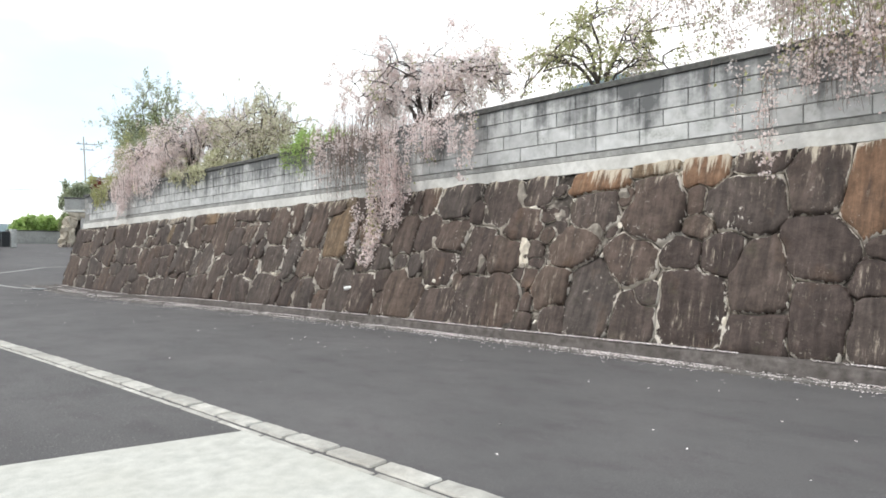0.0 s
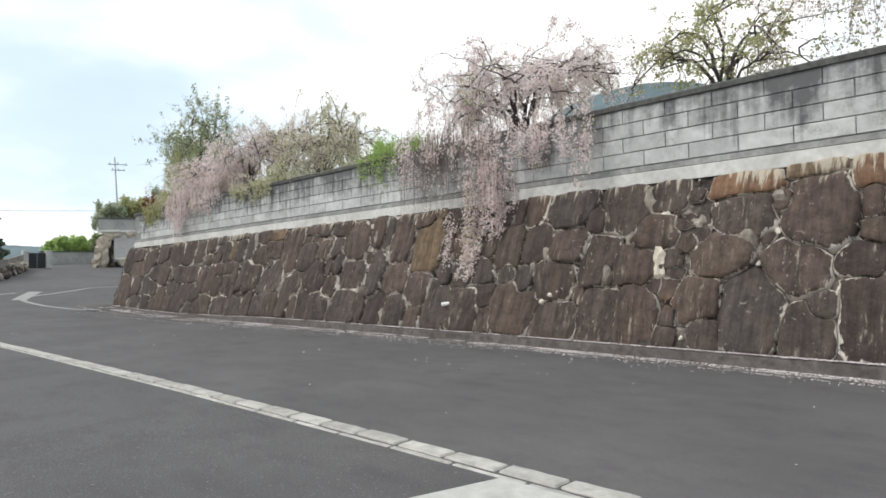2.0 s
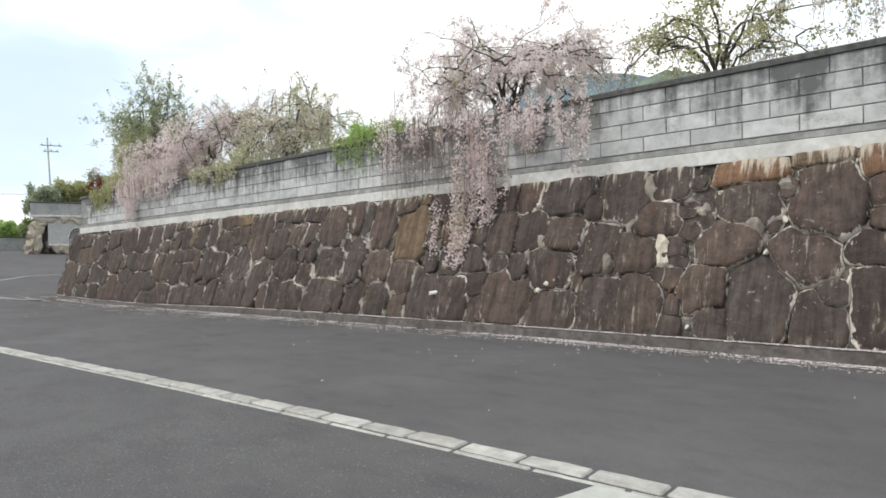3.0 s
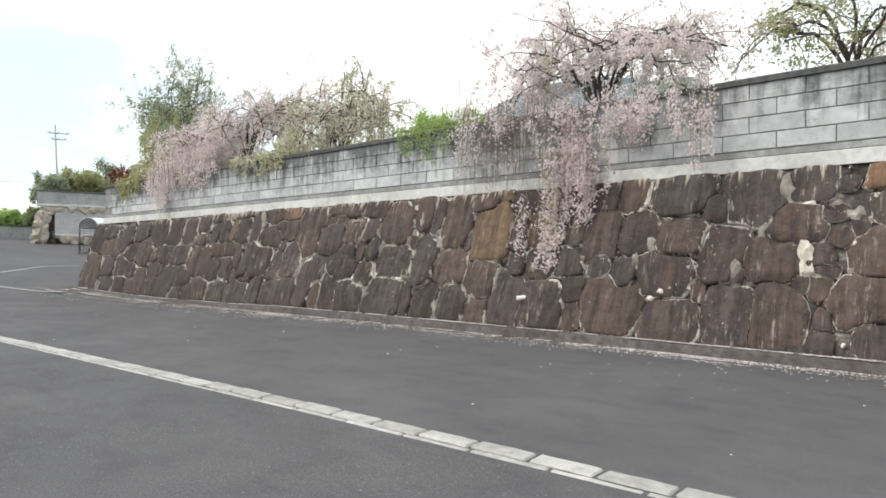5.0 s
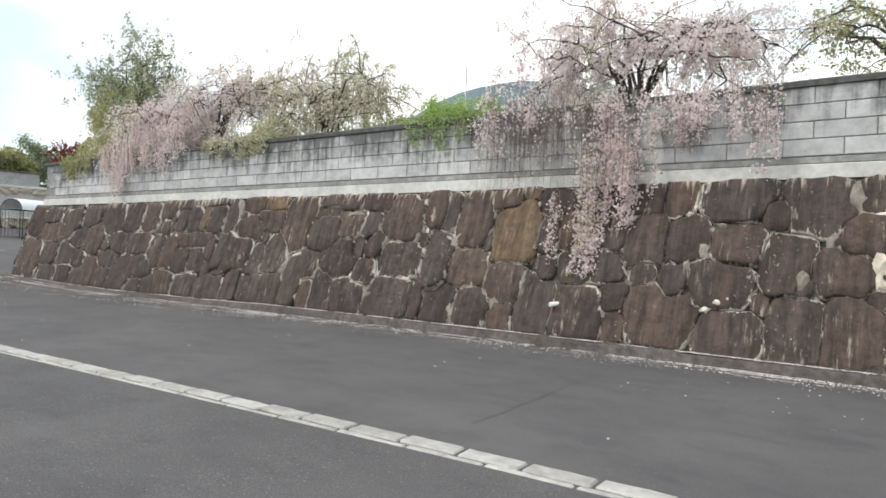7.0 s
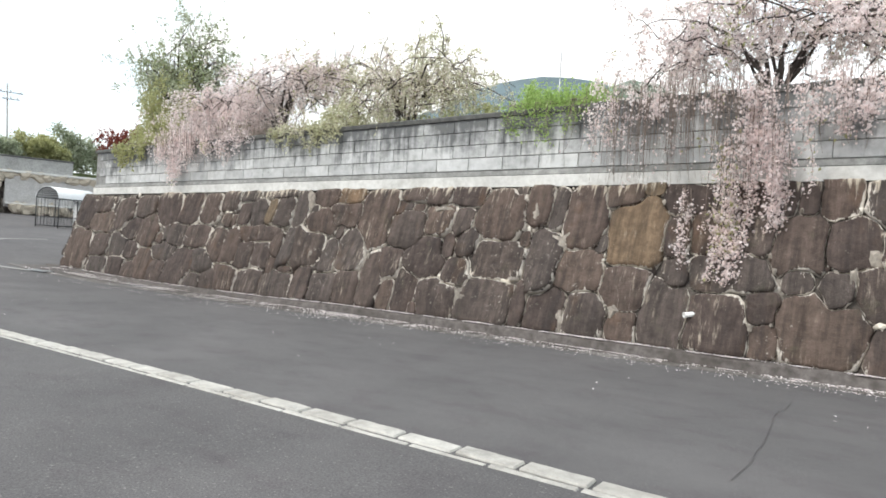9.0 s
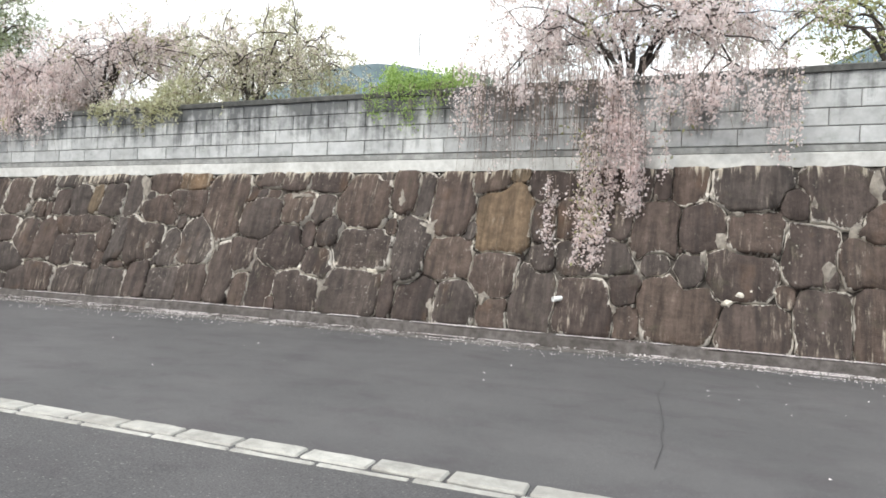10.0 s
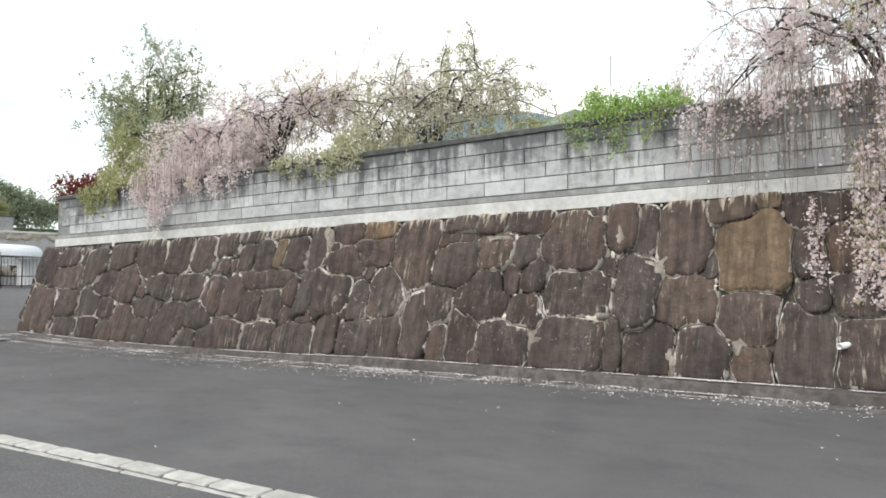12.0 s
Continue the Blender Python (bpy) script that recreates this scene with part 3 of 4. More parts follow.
grow("weeping_cherry", "weeping cherry with dense pink curtains over the wall end", "tree", at(-24.2, 9.9), 0.7, 1.85, 1.3, 1.2, 2.2, limbs=12, subs=8, strands=8,
     drop=(0.3, 1.2), seed=8, dress=PINK, per_m=85, fuzz=0.07,
     long_strands=((-25.9, 8.75, 3.9, 2.9, 14, 0.12, 1.2), (-25.2, 8.75, 3.9, 2.5, 18, 0.13, 1.2), (-24.5, 8.75, 3.9, 2.9, 14, 0.12, 1.2), (-23.8, 8.75, 3.9, 3.1, 12, 0.12, 1.2), (-23.1, 8.8, 3.9, 3.0, 10, 0.12, 1.0), (-22.4, 8.8, 3.9, 3.3, 10, 0.15, 0.9), (-24.6, 8.8, 3.9, 2.7, 50, 1.0, 0.05)), group="weeping cherries")
grow("weeping_cherry", "weeping cherry with dark forked trunk and thin pink bloom", "tree", at(-22.4, 10.3), 0.75, 2.8, 1.2, 1.4, 3.35, limbs=15, subs=7, strands=6,
     drop=(0.1, 0.62), seed=15, dress=PALE, per_m=72, fuzz=0.065, bare=7, core=(1.2, 1.0, 0.95), lean=-0.4, group="weeping cherries")
grow("weeping_cherry", "thin weeping cherry half in young olive leaf", "tree", at(-18.3, 10.3), 0.2, 2.35, 1.1, 1.3, 3.0, limbs=12, subs=6, strands=6,
     drop=(0.25, 0.95), seed=12, trunk_r=0.075, dress=MIXED, per_m=44, fuzz=0.05, bare=6,
     long_strands=((-20.3, 8.8, 4.0, 3.3, 20, 0.4, 0.8), (-16.5, 9.9, 5.0, 4.0, 34, 0.35, 0.8), (-17.6, 10.2, 5.9, 4.8, 14, 0.4, 0.8)), group="weeping cherries")
grow("weeping_cherry", "weeping cherry trailing thin pink twigs over the block wall", "tree", at(-1.6, 10.2), 1.2, 3.1, 1.4, 1.6, 2.9, limbs=15, subs=8, strands=8,
     drop=(0.25, 1.1), seed=21, dress=PALE, per_m=52, fuzz=0.055, bare=4,
     long_strands=((-1.6, 8.9, 4.0, 2.9, 30, 0.35, 1.0), (-2.95, 8.85, 3.6, 2.1, 7, 0.12, 1.0), (-2.2, 8.9, 4.4, 3.2, 36, 0.35, 0.9), (-2.0, 8.92, 3.95, 3.0, 60, 0.5, 0.04)), group="weeping cherries")
grow("garden_tree", "open dark-branched garden tree with tufts of olive leaf", "tree", at(-6.5, 10.8), 0.6, 1.8, 1.0, 1.0, 2.5, limbs=8, subs=5, strands=4, trunk_r=0.085,
     drop=(0.12, 0.45), seed=31, dress=(("foliage", LEAF_YOUNG, 0.62, 0.045, 1.6), ("blossom", BLOSSOM_DIM, 0.38, 0.04, 1.0)), weep=0.5, per_m=48, fuzz=0.06, bare=5)
grow("garden_tree", "tall upright tree with loose mid-green foliage", "tree", at(-29.0, 11.4), 0.4, 1.95, 1.2, 1.3, 4.9, lean=-0.4, limbs=20, subs=8, strands=4,
     drop=(0.25, 0.8), seed=44, dress=(("foliage", LEAF_SILVER, 0.6, 0.05, 2.2), ("young_foliage", LEAF_GREEN, 0.4, 0.05, 1.9)), weep=0, per_m=26, fuzz=0.08)


def shrub(name, label, base, r, material, seed, size=0.06, n=2600, drape=0.0, category="shrub", stems=14):
    """A bush: stems from one foot, leaves in tufts about their ends."""
    rng = np.random.default_rng(seed)
    bush = tagged(empty(name, base), label, category)
    o, wood, spots = np.array(base, float), Tubes(), []
    for i in range(stems):
        d = np.clip(rng.normal(size=3), -1.3, 1.3) * np.array(r) * 0.55
        d[2] = abs(d[2]) + r[2] * 0.3
        tip = d
        wood.add(bezier(np.array((0, 0, -0.1)), tip * 0.5 + np.array((0, 0, 0.15)), tip, 6), 0.02, 0.006, 5)
        for _ in range(5):
            c = tip + np.clip(rng.normal(size=3), -1.2, 1.2) * np.array(r) * 0.25
            spots.append(c + rng.normal(size=(n // (stems * 5), 3)) * np.array(r) * 0.12)
    if drape:
        for _ in range(26):
            x = rng.uniform(-r[0], r[0]) * 0.95
            k = rng.uniform(0.3, 1.0) * drape * (1 - 0.5 * abs(x) / r[0])
            yy = block_face(o[0] + x) - 0.1 - o[1]
            top = block_foot(o[0] + x) + 1.13 - o[2]
            p = np.array([(x, 0.1, top + 0.05), (x, yy, top + 0.06), (x + rng.normal() * 0.05, yy - 0.02, top - k * 0.5), (x + rng.normal() * 0.1, yy, top - k)])
            wood.add(p, 0.006, 0.003, 4)
            u = rng.uniform(0, 2.999, int(50 * k / drape) + 14)
            j = u.astype(int)
            q = p[j] + (p[j + 1] - p[j]) * (u - j)[:, None] + rng.normal(size=(len(u), 3)) * np.array((0.07, 0.03, 0.05))
            q[:, 1] = np.where(q[:, 2] < top, np.minimum(q[:, 1], yy + 0.02), q[:, 1])
            spots.append(q)
    wood.object("stem_cluster", TWIG, bush)["kind"] = "stuff"
    s = np.concatenate(spots)
    w = s + o
    bad = np.array([WALL_L + 0.4 < x and z < block_foot(x) + 1.12 and y > block_face(x) - 0.05 and y < block_face(x) + 0.3 for x, y, z in w])
    flakes("foliage", s[~bad], size, material, bush, rng, long=1.5)["kind"] = "stuff"
    return bush


shrub("climbing_shrub", "bright green climber spilling over the coping", at(-13.95, 9.62), (0.95, 0.45, 0.8), LEAF_BRIGHT, 5, 0.036, 24000, 0.85, stems=26)
shrub("maple", "low maroon-leaved maple behind the wall end", (-31.7, 11.0, 3.1), (1.4, 0.8, 1.35), LEAF_RED, 6, 0.075, 6000, category="tree")
shrub("shrub", "low green shrub spilling over the wall end", at(-28.0, 9.7), (1.0, 0.5, 0.9), LEAF_YOUNG, 9, 0.06, 5200, 0.9)
shrub("shrub", "low olive shrub between the cherries", at(-20.2, 9.8), (1.4, 0.4, 0.85), LEAF_PALE, 10, 0.05, 7500, 0.6)
shrub("shrub", "low olive shrub between the cherries", at(-16.9, 10.0), (1.4, 0.4, 0.75), LEAF_YOUNG, 11, 0.05, 6000)
shrub("garden_shrub", "loose olive-green shrub beside the wall end", at(-28.7, 10.4), (1.2, 0.6, 2.2), LEAF_YOUNG, 19, 0.06, 9500, stems=20)


# ---- far end of the street ----
def hill(name, label, cx, cy, rx, ry, h, seed, material):
    v, f, w = [], [], 48
    for j in range(w):
        for i in range(w):
            a, b = 2 * i / (w - 1) - 1, 2 * j / (w - 1) - 1
            q = math.exp(-2.2 * (a * a + b * b)) - math.exp(-2.2)
            x, y = cx + a * rx, cy + b * ry
            v.append((x, y, max(-2, h * q * (1 + 0.25 * noise.noise((a * 3 + seed, b * 3, 0))) + 3 * noise.noise((a * 14, b * 14, seed)))))
    f = [(j * w + i, j * w + i + 1, (j + 1) * w + i + 1, (j + 1) * w + i) for j in range(w - 1) for i in range(w - 1)]
    return tagged(mesh_ob(name, v, f, material, smooth=True), label, "hill", kind="structure")


# aerial haze is put into both slope colours: paler green near, bluer far
HAZED_FOREST = mat_plain("haze_paled_slope", (0.125, 0.16, 0.12), 1.0, 0, 0.5, 0.08)
HAZED_FAR_FOREST = mat_plain("haze_blued_far_slope", (0.13, 0.175, 0.19), 1.0, 0, 0.25, 0.03)
hill("backdrop_hill", "wooded green hill beyond the garden", -140, 310, 150, 110, 95, 2, HAZED_FOREST)
hill("backdrop_mountain", "wooded mountain ridge coloured with blue haze", -440, 640, 700, 160, 203, 5, HAZED_FAR_FOREST)
hill("backdrop_hill", "wooded hill beyond the garden, coloured with haze", 150, 420, 420, 90, 138, 9, HAZED_FAR_FOREST)
hill("backdrop_hill", "low far wooded ridge over the street", -700, 120, 200, 260, 27, 12, HAZED_FAR_FOREST)


# ---- the street's far end ----
def rock(name, at_, size, seed, material, parent, rough=0.5, cuts=2):
    bm = bmesh.new()
    bmesh.ops.create_icosphere(bm, subdivisions=cuts, radius=0.5)
    for vv in bm.verts:
        n = noise.noise(vv.co * 2.2 + Vector((seed * 3.1, seed, 0)))
        vv.co *= 1 + rough * n
        vv.co = Vector((vv.co.x * size[0], vv.co.y * size[1], vv.co.z * size[2]))
    ob = part(name, bm, material, parent, smooth=cuts > 1 and rough < 0.8)
    ob.location = at_
    return ob


GREY_WALL = mat_concrete("grey_wall_concrete", (0.33, 0.33, 0.32), (0.5, 0.5, 0.48), 0.4, (0.16, 0.16, 0.15))


OLD_WALL = mat_concrete("old_garden_wall", (0.2, 0.18, 0.16), (0.36, 0.335, 0.305), 0.5, (0.12, 0.1, 0.085))
PLASTER = mat_concrete("pale_plaster", (0.43, 0.42, 0.41), (0.6, 0.59, 0.575), 0.35, (0.24, 0.22, 0.2))
BOULDER = mat_stone("weathered_boulder", [(0.0, (0.36, 0.29, 0.255)), (0.5, (0.5, 0.41, 0.36)), (1.0, (0.62, 0.53, 0.47))])


def far_wall():
    """Block wall over stone, with an inset panel, across the side road."""
    wall = tagged(empty("far_wall"), "grey block wall on rough boulders with an inset panel", "wall", kind="structure")
    rng = np.random.default_rng(3)
    turn = Matrix.Translation((-67.9, 18.55, -0.18)) @ Matrix.Rotation(radians(-14), 4, "Z") @ Matrix.Scale(1.45, 4)
    wall.matrix_basis = turn
    part("upper_wall", box_bm((0.25, 4.2, 0.75), (-0.6, 2.1, 3.935), 0.01), GREY_WALL, wall)
    part("coping", box_bm((0.34, 4.28, 0.09), (-0.6, 2.1, 4.36), 0.015), CAP, wall)
    part("ledge", box_bm((0.5, 10.05, 0.12), (-0.5, 5.0, 3.5), 0.015), BAND, wall)
    part("panel", box_bm((0.3, 9.2, 1.75), (-0.5, 5.5, 2.4), 0.01), PLASTER, wall)
    part("panel_foot", box_bm((0.5, 9.2, 0.10), (-0.32, 5.5, 1.72), 0.015), BAND, wall)
    part("core", box_bm((0.8, 9.6, 2.5), (-1.1, 5.2, 2.2), 0.0), MORTAR, wall)
    k = 0
    for row in range(6):
        for col in range(2):
            k += 1
            slab = (0.5, rng.uniform(0.4, 0.6), rng.uniform(0.5, 0.7))
            rock("stone", (-0.5 + 0.07 * (5 - row) + rng.normal() * 0.03, 0.05 * row + col * 0.4 - 0.12 + rng.normal() * 0.05, 1.15 + row * 0.34 + 0.12 * (col % 2)), slab, k * 7, BOULDER if k % 4 < 3 else STONE, wall, 1.0)
    for col in range(15):
        k += 1
        rock("stone", (-0.25 + rng.normal() * 0.04, 1.5 + col * 0.58, 1.35 + rng.normal() * 0.05), (0.6, rng.uniform(0.55, 0.85), 0.75), k, BOULDER if k % 3 == 0 else STONE, wall, 1.0)
    for col in range(15):
        k += 1
        rock("stone", (-0.4, 0.6 + col * 0.6, 3.3), (0.36, 0.8, 0.5), k, BOULDER if k % 3 == 0 else STONE, wall, 0.9)


far_wall()


def cage():
    """Barred collection shed with a bent white sheet roof."""
    g = road(-55.6, 17.6)
    c = tagged(empty("collection_cage", (-55.2, 17.9, g)), "dark barred refuse cage with white sheet roof", "cage")
    c.rotation_euler = (0, 0, radians(20))
    wd, ln, h, rise = 1.9, 3.0, 1.95, 0.7

    def bar(name, a, b_, r=0.025):
        tb = Tubes()
        tb.add([a, b_], r, r, 6)
        return tb.object(name, DARK_STEEL, c)
    for px in (-wd / 2, wd / 2):
        for py in (0, ln / 2, ln):
            bar("post", (px, py, -0.1), (px, py, h), 0.035)
        for z in (0.12, 0.7, h):
            bar("rail", (px, 0, z), (px, ln, z))
        for i in range(11):
            bar("bar", (px, ln * (i + 0.5) / 11, 0.12), (px, ln * (i + 0.5) / 11, h), 0.01)
    for py in (0, ln):
        for z in (0.12, 0.7, h):
            bar("rail", (-wd / 2, py, z), (wd / 2, py, z))
        for i in range(7):
            bar("bar", (-wd / 2 + wd * (i + 0.5) / 7, py, 0.12), (-wd / 2 + wd * (i + 0.5) / 7, py, h), 0.01)
        arch = Tubes()
        arch.add([(wd / 2 * math.cos(a), py, h + rise * math.sin(a)) for a in np.linspace(0, math.pi, 13)], 0.025, 0.025, 6)
        arch.object("arch", DARK_STEEL, c)
        for z in (0.16, 0.3, 0.43):
            w_ = wd / 2 * math.sqrt(1 - (z / rise) ** 2)
            bar("arch_rail", (-w_, py, h + z), (w_, py, h + z), 0.014)
    v, f = [], []
    n = 13
    for r in (0.03, 0.045):
        for py in (-0.08, ln + 0.08):
            v += [((wd / 2 + r) * math.cos(a), py, h + (rise + r) * math.sin(a)) for a in np.linspace(0.0, math.pi, n)]
    for i in range(n - 1):
        f += [(i, i + 1, n + i + 1, n + i), (2 * n + i, 3 * n + i, 3 * n + i + 1, 2 * n + i + 1)]
        f += [(i, 2 * n + i, 2 * n + i + 1, i + 1), (n + i, n + i + 1, 3 * n + i + 1, 3 * n + i)]
    mesh_ob("roof", v, f, SHEET, c, "white bent sheet roof", True)
    part("back_sheet", box_bm((wd - 0.1, 0.01, h - 0.2), (0, ln - 0.05, h / 2)), SHEET, c)


cage()


def pole(x, y, height, arms, label, lean=0.0, tank=True):
    g = road(x, y)
    p = tagged(empty("utility_pole", (x, y, g)), label, "utility pole")
    p.rotation_euler = (radians(lean), 0, 0)
    shaft = Tubes()
    shaft.add([(0, 0, -0.2), (0, 0, height)], 0.105, 0.065, 14)
    shaft.object("shaft", POLE, p)
    for z, w in arms:
        arm = part("crossarm", box_bm((0.09, w, 0.09), (0.12, 0.25, z), 0.01), GALV, p)
        for k in (-0.4, 0.0, 0.4):
            ins = Tubes()
            ins.add([(0.12, 0.25 + k * w, z + 0.04), (0.12, 0.25 + k * w, z + 0.28)], 0.06, 0.04, 8)
            ins.object("insulator", SHEET, arm)
    if tank:
        box = Tubes()
        box.add([(0.3, 0.1, height * 0.5), (0.3, 0.1, height * 0.5 + 0.8)], 0.2, 0.2, 14)
        box.object("transformer", GALV, p)
    return p


pole(-40.3, 3.9, 7.3, ((5.95, 1.5), (6.25, 0.7)), "grey concrete utility pole at the road's edge", 0.0, False)
pole(-76.5, 23.2, 11.5, ((10.7, 2.0), (10.1, 1.4)), "leaning grey concrete utility pole with crossarms", 2.6)


def cable(a, b_, sag, label):
    a, b_ = np.array(a, float), np.array(b_, float)
    tt = np.linspace(0, 1, 24)[:, None]
    pts = a + (b_ - a) * tt
    pts[:, 2] -= (4 * sag * tt * (1 - tt))[:, 0]
    tb = Tubes()
    tb.add(pts, 0.018, 0.018, 5)
    ob = tb.object("overhead_cable", WIRE, None)
    tagged(ob, label, "cable")


cable((-76.5, 23.2, 7.6), (-74, -38, 7.1), 0.7, "thin black overhead cable strung over the street")
cable((-76.5, 23.2, 9.2), (-70, 60, 7.0), 1.2, "thin black overhead cable leaving the pole")
cable((-40.3, 3.9, 7.3), (-46, -40, 7.6), 0.8, "thin black overhead cable leaving the pole")


def left_wall():
    wall = tagged(empty("roadside_wall"), "low grey garden wall on a rough boulder footing", "wall", kind="structure")
    rng = np.random.default_rng(6)
    n = 40
    for row in range(2):
        for i in range(n):
            k = (i + 0.5 * row) / n
            x, y = -37 - 29 * k, 2.2 + 10 * k
            ob = rock("stone", (x, y + 0.12 - 0.1 * row + rng.normal() * 0.05, road(x, y) + 0.2 + 0.38 * row + rng.normal() * 0.04), (rng.uniform(0.6, 1.05), 0.5, rng.uniform(0.45, 0.6)), i + 60 + 50 * row, STONE if (i + row) % 4 else BOULDER, wall, 0.9)
            ob.rotation_euler = (rng.normal() * 0.2, rng.normal() * 0.25, radians(-18) + rng.normal() * 0.2)
    for i in range(12):
        k = (i + 0.5) / 12
        x, y = -37 - 29 * k, 2.2 + 10 * k
        rise = (road(x - 1.2, y + 0.4) - road(x + 1.2, y - 0.4)) / 2.55
        ob = part("panel", box_bm((2.58, 0.16, 0.6), (0, 0, 0), 0.015), OLD_WALL, wall)
        ob.location, ob.rotation_euler = (x, y - 0.1, road(x, y) + 1.0), (0, math.atan(rise), radians(-18))


left_wall()


def niwaki(x, y, height, seed):
    """Cloud-pruned pine: a bent trunk carrying flat pads of needles."""
    rng = np.random.default_rng(seed)
    g = road(x, y)
    tr = tagged(empty("cloud_pine", (x, y, g)), "dark cloud-pruned pine with flat needle pads", "tree", "cloud-pruned pines")
    wood = Tubes()
    stem = bezier(np.zeros(3), np.array((0.4 * rng.normal(), 0.5 * rng.normal(), height * 0.5)), np.array((0.2, 0.2, height * 0.95)), 12)
    wood.add(stem, 0.16, 0.05, 8)
    pads = []
    for i in range(9):
        k = 0.35 + 0.65 * i / 8
        c = stem[min(11, int(k * 11))] + np.array((rng.normal() * 0.3, (1 if i % 2 else -1) * rng.uniform(0.5, 1.5) * (1.3 - k), 0.1))
        if i == 8:
            c = stem[-1] + np.array((0, 0, 0.1))
        wood.add([stem[min(11, int(k * 11))] - np.array((0, 0, 0.15)), c], 0.05, 0.03, 5)
        pads.append((c, rng.uniform(0.5, 0.8) * (1.2 - 0.55 * k)))
    wood.object("trunk", BARK, tr)
    for c, r in pads:
        m = 520
        q = rng.normal(size=(m, 3))
        q /= np.linalg.norm(q, axis=1)[:, None]
        q *= rng.uniform(0.6, 1, (m, 1)) ** 0.4
        q = q * np.array((r, r, r * 0.42)) * (1 + 0.1 * rng.normal(size=(m, 1))) + c
        flakes("needle_pad", q, 0.13, LEAF_DARK, tr, rng, long=1.4)["kind"] = "stuff"
    return tr


niwaki(-58, 7.7, 4.7, 1)
niwaki(-52, 5.6, 4.5, 2)
niwaki(-47, 3.4, 4.2, 3)
niwaki(-56, 6.0, 4.0, 4)
niwaki(-61, 8.9, 2.6, 5)


def gate():
    x, y = -67.5, 13.45
    g = road(x, y)
    gt = tagged(empty("gate", (x, y, g)), "dark closed gate between pale posts", "gate")
    gt.rotation_euler = (0, 0, radians(12))
    for k in (-0.95, 0.95):
        part("post", box_bm((0.4, 0.45, 1.6), (0, k, 0.8), 0.02), GREY_WALL, gt)
    for k in (-0.36, 0.36):
        leaf = part("leaf", box_bm((0.06, 0.68, 1.35), (0.05, k, 0.72), 0.01), DARK_STEEL, gt)
        for i in range(6):
            part("slat", box_bm((0.03, 0.07, 1.25), (0.1, k - 0.28 + i * 0.112, 0.72)), DARK_STEEL, leaf)
    w = tagged(part("end_wall", box_bm((0.3, 11, 1.5), (-79, 21.6, road(-79, 20) + 0.5), 0.02, turn=4), GREY_WALL), "low grey block wall at the street's end", "wall", kind="structure")
    tagged(part("end_wall_coping", box_bm((0.4, 11.1, 0.1), (-79, 21.6, road(-79, 20) + 1.3), 0.02, turn=4), CAP), "dark coping of the low end wall", "wall", kind="structure")


gate()
for x, y, r, s in ((-86, 19.4, (1.5, 1.5, 2.0), 71), (-86, 21.9, (1.5, 1.6, 2.1), 72), (-85, 24.2, (1.5, 1.5, 2.6), 73)):
    shrub("garden_bush", "loose mid-green bush behind the end wall" if s == 73 else "broad bright green bush behind the end wall", (x, y, road(-86, y) - 0.2), r, LEAF_GREEN if s == 73 else LEAF_BRIGHT, s, 0.24, 11000)
for x, y, r, s in ((-70.2, 20.3, (1.1, 1.5, 1.7), 81), (-70.5, 23.6, (1.1, 1.8, 2.1), 82), (-70.8, 27.5, (1.2, 2.6, 3.0), 83)):
    shrub("garden_bush", "feathery olive-green bush above the far wall", (x, y, 5.3), r, LEAF_SILVER if s != 82 else LEAF_YOUNG, s, 0.17, 8000)
tagged(strip("far_terrace", [-72, -69.6], lambda x: [(20.8, 1.0), (20.8, 5.4), (60, 5.8), (60, 1.0)], SOIL, "", ""), "raised garden behind the far wall", "garden", kind="structure")

# thin pole behind the climber
mast = Tubes()
mast.add([(-14.73, 11.0, at(-14.73, 11.0)[2] - 0.2), (-14.73, 11.0, 5.46)], 0.016, 0.013, 6)
tagged(mast.object("garden_pole", GALV, None), "thin grey metal pole standing behind the climber", "pole")


# ---- road markings, cracks, petals ----
def ribbon(name, pts, width, lift, material, label, category, kind="structure", ragged=0.0):
    v, f = [], []
    dense = []
    for a, b_ in zip(pts, pts[1:]):
        m = max(2, int(math.dist(a, b_) / 0.25))
        dense += [(a[0] + (b_[0] - a[0]) * i / m, a[1] + (b_[1] - a[1]) * i / m) for i in range(m)]
    dense.append(pts[-1])
    for i, p in enumerate(dense):
        q, r = dense[max(0, i - 1)], dense[min(len(dense) - 1, i + 1)]
        d = Vector((r[0] - q[0], r[1] - q[1])).normalized()
        o = ragged * noise.noise((i * 0.7, p[0], 0))
        for s in (-1, 1):
            x, y = p[0] - d.y * s * width / 2 + o * d.y, p[1] + d.x * s * width / 2 - o * d.x
            v.append((x, y, road(x, y) + lift))
    f = [(2 * i, 2 * i + 1, 2 * i + 3, 2 * i + 2) for i in range(len(dense) - 1)]
    ob = mesh_ob(name, v, f, material)
    return tagged(ob, label, category, kind=kind)


ribbon("road_marking", [(-34.75, 5.84), (-33.73, 5.83), (-32.74, 5.95), (-30.98, 6.25), (-29.84, 6.53), (-29.03, 6.86)], 0.24, 0.016, PAINT, "worn white painted line curving towards the gutter", "road marking")
ribbon("road_marking", [(-35.74, 6.26), (-36.35, 6.79), (-37.01, 7.57), (-37.89, 8.43), (-39.43, 9.89), (-39.98, 11.71)], 0.2, 0.012, PAINT, "worn white painted line into the side road", "road marking")
ribbon("road_marking", [(-34.52, 5.68), (-36.24, 6.35), (-37.94, 7.06)], 0.55, 0.020, PAINT, "short broad worn white road marking at the bend", "road marking")
